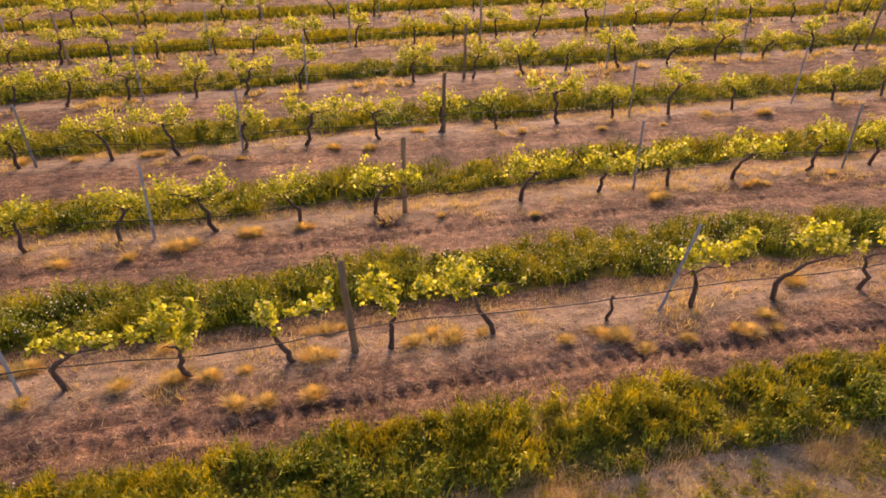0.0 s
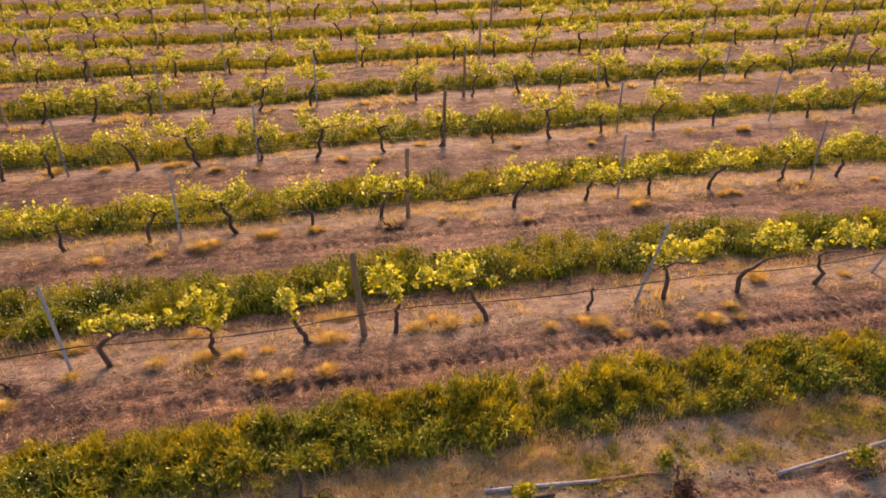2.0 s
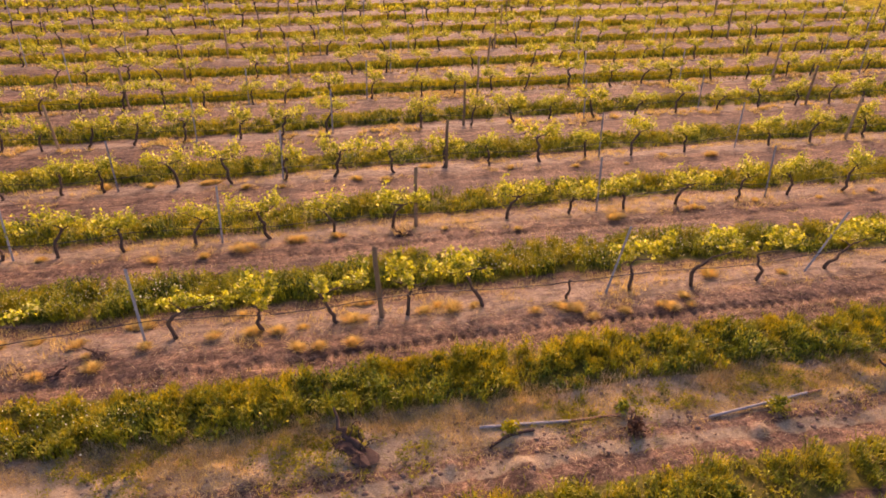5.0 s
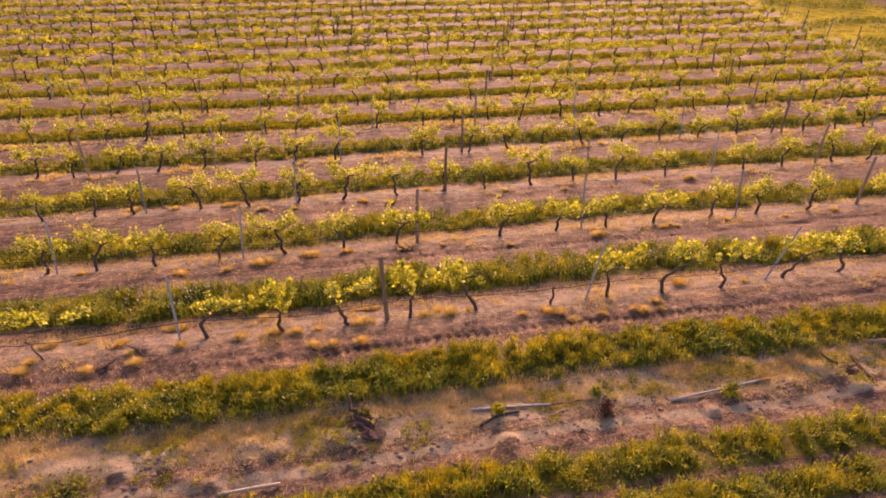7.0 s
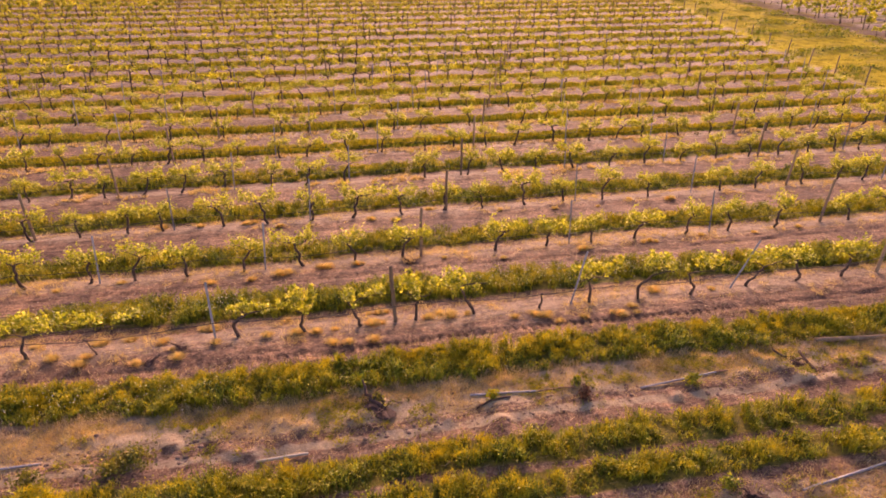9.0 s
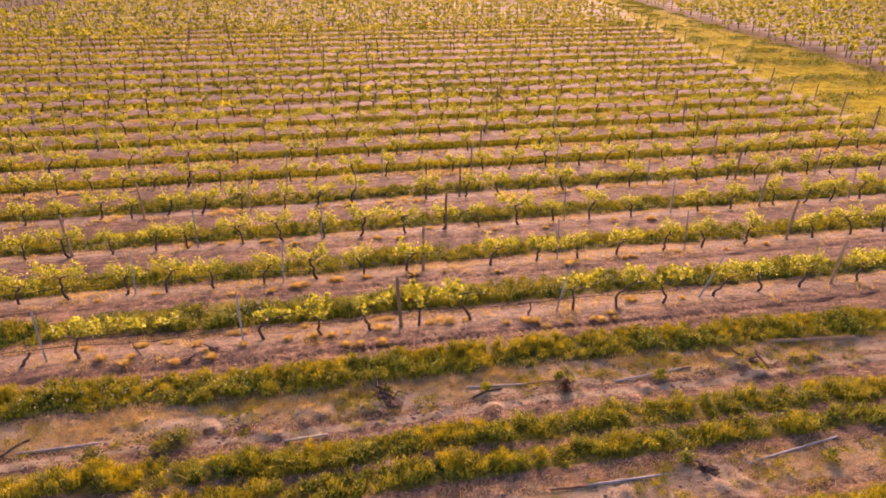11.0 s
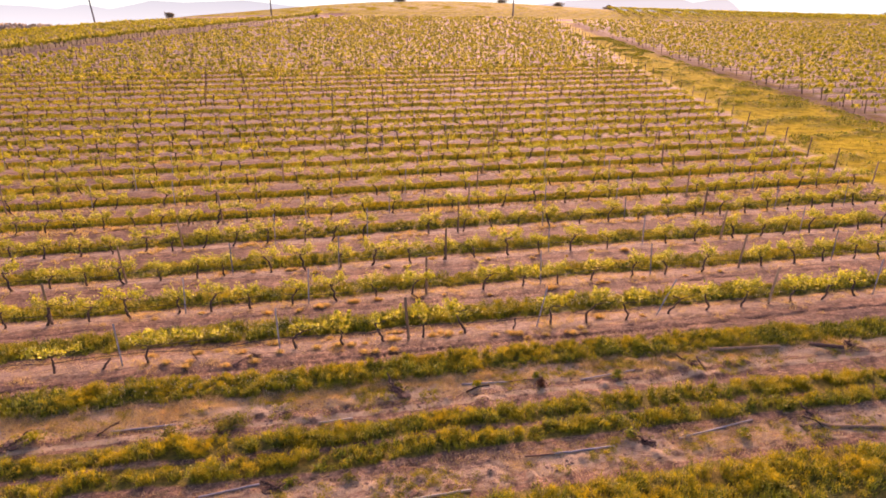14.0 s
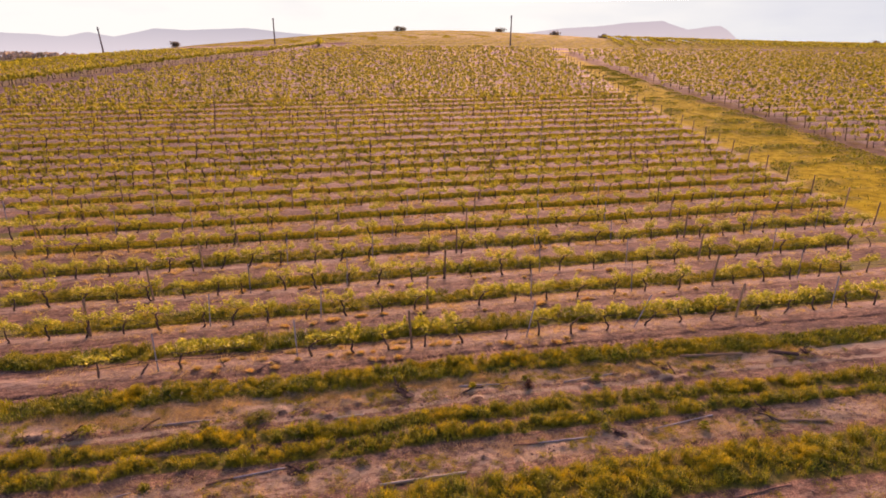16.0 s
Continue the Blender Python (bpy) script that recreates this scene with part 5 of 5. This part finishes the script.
lying("fallen_wooden_post", (8.31, 3.60), (10.38, 3.36), 0.055, POST_WOOD, "weathered wooden post lying at the edge of the grass", "post", OLD, 10)
lying("fallen_wooden_post", (8.45, 0.08), (10.34, -0.36), 0.045, POST_WOOD, "weathered brown wooden post lying on bare earth", "post", OLD, 10)
lying("fallen_wooden_post", (11.3, 3.28), (12.05, 2.85), 0.06, DEADWOOD, "dark rotten post stump lying on dug earth", "post", OLD, 10)
for a, b, r in (((0.97, 2.92), (1.62, 3.08), 0.022), ((-7.82, 2.80), (-7.47, 3.26), 0.026), ((-4.02, 0.61), (-3.54, 0.15), 0.022), ((8.72, 0.36), (8.92, -0.22), 0.024), ((7.74, 3.34), (7.63, 2.72), 0.032)):
    lying("fallen_branch", a, b, r, DEADWOOD, "crooked dark branch lying on bare earth", "branch", "branches on the ground", 6, 0.01, 0.06)


def uprooted_vine(seed, x, y, turn, size=1.0, label="uprooted dead vine stump with matted roots and earth"):
    """A pulled-out stump: a lumpy root ball, a crooked trunk and thin bent roots."""
    r = np.random.default_rng(seed)
    thing = new("uprooted_vine")
    u = np.linspace(0, 1, 7)
    bm = bmesh.new()
    bmesh.ops.create_icosphere(bm, subdivisions=3, radius=0.135 * size)
    for q in bm.verts:
        d = noise.noise(q.co * 14 / size + Vector((seed, 0, 0))) + 0.6 * noise.noise(q.co * 34 / size)
        q.co = q.co * (1 + 0.75 * d)
        q.co.x *= 1.5
        q.co.z = q.co.z * 0.38 + 0.015 * size
    part("root_ball", bm, DEADWOOD, thing, "earthy dark root ball")
    body = np.stack([0.34 * u + r.normal(0, 0.016, 7), r.normal(0, 0.03, 7), 0.03 + 0.20 * u ** 1.4 + r.normal(0, 0.014, 7)], -1) * size
    part("trunk", tube_mesh("trunk", [tube(body, 0.027 * size * np.array([1.5, 1.1, 0.9, 1.0, 0.7, 0.6, 0.35]), 7, 0.3, r)]), DEADWOOD, thing)
    for n in range(12):
        ang = r.uniform(0, 2 * np.pi)
        reach = r.uniform(0.05, 0.20) * size
        rise = r.uniform(-0.02, 0.20) * size
        curl = r.uniform(-1.2, 1.2)
        p = np.stack([np.cos(ang + curl * u) * (0.10 * size + reach * u), np.sin(ang + curl * u) * (0.08 * size + reach * u), 0.04 * size + rise * np.sin(u * 2.2) - 0.05 * u * size], -1)
        p[1:] += r.normal(0, 0.012 * size, (6, 3))
        p[:, 2] = np.maximum(p[:, 2], -0.01)
        part("root", tube_mesh("root", [tube(p, 0.008 * size * np.linspace(1, 0.35, 7), 5, 0.25, r)]), DEADWOOD, thing)
    thing.matrix_basis = pose(x, y, float(ground_z(x, y)) - 0.02, 0, 0, turn)
    return tagged(thing, label, "vine stump", "dead vines on the ground")


for n, (x, y, turn, size) in enumerate(((-0.78, 3.17, 116, 1.45), (2.98, 2.92, 80, 0.55), (7.3, 3.05, 150, 1.1), (12.5, 3.05, 200, 1.2), (-9.6, 2.7, 40, 1.1), (-3.75, 0.3, -20, 0.9), (4.6, 0.2, 160, 0.9), (9.0, 0.35, 120, 1.0), (-5.05, 5.45, 10, 0.75), (-4.5, 5.8, 160, 0.7), (0.75, 9.25, 170, 0.8))):
    uprooted_vine(400 + n, x, y, turn, size)


def weed_clump(seed, x, y, radius, tall, count, mat, label):
    r = np.random.default_rng(seed)
    count = int(count * 2.2)
    c = np.stack([r.normal(0, radius * 0.5, count), r.normal(0, radius * 0.4, count), tall * r.uniform(0, 1, count) ** 1.3], -1)
    c[:, :2] *= (1.1 - 0.6 * c[:, 2:3] / tall)
    v, f = leaves(c, r.uniform(0.022, 0.05, count), r, True, 0.6)
    thing = new("weed_clump")
    part("foliage", fast_mesh("foliage", v, f), mat, thing)
    stalks = []
    for _ in range(6):
        d = r.normal(0, radius * 0.35, 2)
        stalks.append(tube([(0, 0, -0.02), (d[0] * 0.5, d[1] * 0.5, tall * 0.5), (d[0], d[1], tall * 0.85)], [0.008, 0.006, 0.003], 4))
    part("stalks", tube_mesh("stalks", stalks), mat, thing)
    thing.matrix_basis = pose(x, y, float(ground_z(x, y)))
    return tagged(thing, label, "weed", "weed clumps")


for n, (x, y, rad, tall, count, mat, words) in enumerate((
        (-4.72, 2.75, 0.42, 0.19, 300, WEED, "dark green broadleaf weed clump on bare earth"), (-5.0, 2.55, 0.34, 0.17, 160, WEED, "dark green broadleaf weed clump on bare earth"),
        (-9.17, 2.81, 0.3, 0.16, 160, GRASS, "bright green low weed clump"), (1.31, 3.14, 0.13, 0.15, 80, GRASS, "small bright green weed beside a fallen post"),
        (2.93, 3.22, 0.12, 0.13, 60, GRASS, "small bright green weed on bare earth"), (5.1, 2.84, 0.17, 0.2, 110, GRASS, "green weed growing over a fallen post"),
        (2.93, 2.80, 0.13, 0.26, 130, RED_WEED, "dry reddish weed stalks on bare earth"), (-6.2, 2.55, 0.26, 0.2, 120, WEED, "dark green weed clump on bare earth"),
        (-3.41, 0.46, 0.25, 0.10, 110, GRASS, "flat green weed on bare earth"), (4.3, 0.45, 0.2, 0.2, 90, GRASS, "green weed beside a fallen post"), (6.9, 0.0, 0.2, 0.22, 90, GRASS, "green weed clump on bare earth"),
        (-2.18, 0.30, 0.2, 0.12, 80, WEED, "low green weed on bare earth"),
        (-7.2, 0.30, 0.17, 0.16, 80, GRASS, "small green weed on bare earth"), (-0.75, 3.42, 0.12, 0.12, 50, WEED, "small weed beside an uprooted stump"))):
    weed_clump(500 + n, x, y, rad, tall, count, mat, words)

# ---- the distance ----
def utility_pole(x, y, tall, lean):
    thing = new("utility_pole")
    z = float(lie(x, y))
    part("pole", tube_mesh("pole", [tube([(0, 0, -0.5), (0, 0, tall * 0.5), (0, 0, tall)], [0.21, 0.19, 0.17], 8)]), POLE, thing)
    part("crossarm", tube_mesh("crossarm", [tube([(-0.35, 0.14, tall - 0.5), (0.35, 0.14, tall - 0.5)], [0.06, 0.06], 4)]), POLE, thing)
    thing.matrix_basis = pose(x, y, z, 0, lean, 0)
    return tagged(thing, "slim grey timber utility pole on the hill", "utility pole", "utility poles")


utility_pole(-55.6, 169.0, 7.2, -6)
utility_pole(-14.4, 191.5, 7.4, -1)
utility_pole(52.7, 171.7, 8.2, 0.5)


def far_tree(seed, x, y, wide, tall, label="small dark tree standing on the hill crest"):
    r = np.random.default_rng(seed)
    thing = new("tree")
    z = float(lie(x, y))
    limbs = [tube([(0, 0, -0.3), (0.05, 0, tall * 0.3), (0, 0.1, tall * 0.6)], [0.16, 0.12, 0.06], 6)]
    tips = []
    for n in range(7):
        a, q = r.uniform(0, 2 * np.pi), wide * r.uniform(0.15, 0.38)
        tip = np.array([math.cos(a) * q, math.sin(a) * q, tall * r.uniform(0.15, 0.8)])
        limbs.append(tube([(0.03, 0, tall * 0.28), tip * 0.6 + np.array([0, 0, tall * 0.12]), tip], [0.08, 0.05, 0.02], 5))
        tips.append(tip)
    part("trunk", tube_mesh("trunk", limbs), POLE, thing)
    c = np.concatenate([t + r.normal(0, 1, (70, 3)) * np.array([wide * 0.12, wide * 0.12, tall * 0.14]) for t in tips])
    v, f = leaves(c, r.uniform(0.25, 0.5, len(c)), r, False)
    part("crown", fast_mesh("crown", v, f), TREE, thing)
    thing.matrix_basis = pose(x, y, z - 0.5)
    return tagged(thing, label, "tree", "trees on the crest")


for n, (x, y, w, t) in enumerate(((-50.8, 232.0, 4.0, 2.4), (29.7, 242.0, 4.2, 2.2), (69.0, 240.0, 4.2, 2.2), (90.0, 235.0, 4.6, 2.2), (103.5, 222.0, 3.6, 2.0), (108.5, 212.0, 3.0, 1.6), (111.5, 193.0, 3.2, 1.9), (193.0, 190.0, 4.0, 2.2))):
    far_tree(600 + n, x, y, w, t)

# woodland below the far hills, its leaves coloured pale purple-grey for distance haze
n = 9000
wx = rng.uniform(-420, -118, n)
wy = rng.uniform(450, 480, n)
wz = lie(wx, wy)
top = 8.4 + 2.6 * (layers(wx, wy * 0, 22, 97) - 0.5) - 2.0 * step(-150, -118, wx)
v, f = leaves(np.stack([wx, wy, wz + (top - wz) * rng.uniform(0, 1, n) ** 0.6], -1), rng.uniform(1.6, 3.0, n), rng, False)
tagged(part("woodland", fast_mesh("woodland", v, f), WOODS_HAZED), "belt of woodland on the plain, haze painted into its colour", "woodland", kind="stuff")


def ridge(name, points, far, mat, label, seed):
    """A range of hills: bearing in degrees from +y, height in metres."""
    r = np.random.default_rng(seed)
    b = np.linspace(points[0][0], points[-1][0], 160)
    h = np.interp(b, [p[0] for p in points], [p[1] for p in points])
    h = h + far * 0.0022 * (layers(b, b * 0, 2.2, seed, 4) - 0.5) * (h > 20)
    rows = []
    for k, (frac, back) in enumerate(((0.0, 0.0), (0.45, 120.0), (0.8, 260.0), (1.0, 380.0))):
        d = far + back + 40 * (layers(b + 7 * k, b * 0 + k, 1.5, seed + k) - 0.5) * (frac > 0)
        z = -140 + (h + 140) * frac
        rows.append(np.stack([np.sin(np.radians(b)) * d, np.cos(np.radians(b)) * d, z], -1))
    v = np.concatenate(rows)
    i = (np.arange(3)[:, None] * 160 + np.arange(159)[None]).ravel()
    ob = part(name, fast_mesh(name, v, np.stack([i, i + 1, i + 161, i + 160], -1), True), mat)
    return tagged(ob, label, "hills", kind="structure")


# the hills emit their own haze colour, paler at the foot
HAZE_L = glow("haze_glow_hills_left", (0.265, 0.40, 0.455), (0.185, 0.295, 0.35), 0, 160)
HAZE_R = glow("haze_glow_hills_right", (0.28, 0.39, 0.42), (0.20, 0.295, 0.35), 0, 220)
ridge("backdrop", [(-34, 98), (-28, 112), (-22.6, 104), (-20.5, 99), (-18.8, 89), (-17.1, 113), (-15.4, 91), (-14.4, 109), (-12.5, 141), (-10, 133), (-5.7, 151), (-2.6, 134), (0.2, 121), (4, 111), (10, 60), (16, 10)], 3600, HAZE_L, "mountain range glowing pale lavender, haze painted in", 3)
ridge("backdrop", [(12, 60), (17.5, 129), (21.3, 158), (24, 170), (26.3, 184), (29.1, 194), (30.2, 168), (31.1, 149), (32.4, 162), (33.5, 167), (34.1, 145), (34.9, 96), (35.8, 10)], 3300, HAZE_R, "purple mountain with a flat-topped shoulder, haze painted in", 4)


def cloud_bank():
    """The low evening sky far behind the hills: bright haze, with soft blue-grey cloud towards the east."""
    m, nt, out = material("evening_haze")
    pos = place(nt)
    sep = nt.nodes.new("ShaderNodeSeparateXYZ")
    nt.links.new(pos, sep.inputs[0])
    mp = node(nt, "Mapping", Scale=(0.0011, 0.0011, 0.0045))
    nt.links.new(pos, mp.inputs[0])
    east = node(nt, "MapRange")
    east.inputs["From Min"].default_value, east.inputs["From Max"].default_value = 1200, 3000
    nt.links.new(sep.outputs[0], east.inputs[0])
    both = node(nt, "Math", ops="MULTIPLY_ADD")
    nt.links.new(noise_of(nt, 1.6, 5, mp.outputs[0], 0.55), both.inputs[0])
    both.inputs[1].default_value = 0.5
    east.inputs["To Max"].default_value = 0.5
    nt.links.new(east.outputs[0], both.inputs[2])
    col = ramp(nt, both.outputs[0], [(0.25, (0.33, 0.56, 0.57)), (0.5, (0.28, 0.495, 0.53)), (0.85, (0.23, 0.42, 0.49))])
    e = nt.nodes.new("ShaderNodeEmission")
    nt.links.new(col, e.inputs[0])
    nt.links.new(e.outputs[0], out.inputs[0])
    return m


bear = np.radians(np.linspace(-44, 62, 60))
bank = np.concatenate([np.stack([np.sin(bear) * 4300, np.cos(bear) * 4300, np.full(60, z)], -1) for z in (-160.0, 100.0, 345.0)])
i = (np.arange(2)[:, None] * 60 + np.arange(59)[None]).ravel()
tagged(part("backdrop", fast_mesh("backdrop", bank, np.stack([i, i + 1, i + 61, i + 60], -1), True), cloud_bank()), "pale evening sky with soft blue-grey cloud low down", "sky", kind="structure")
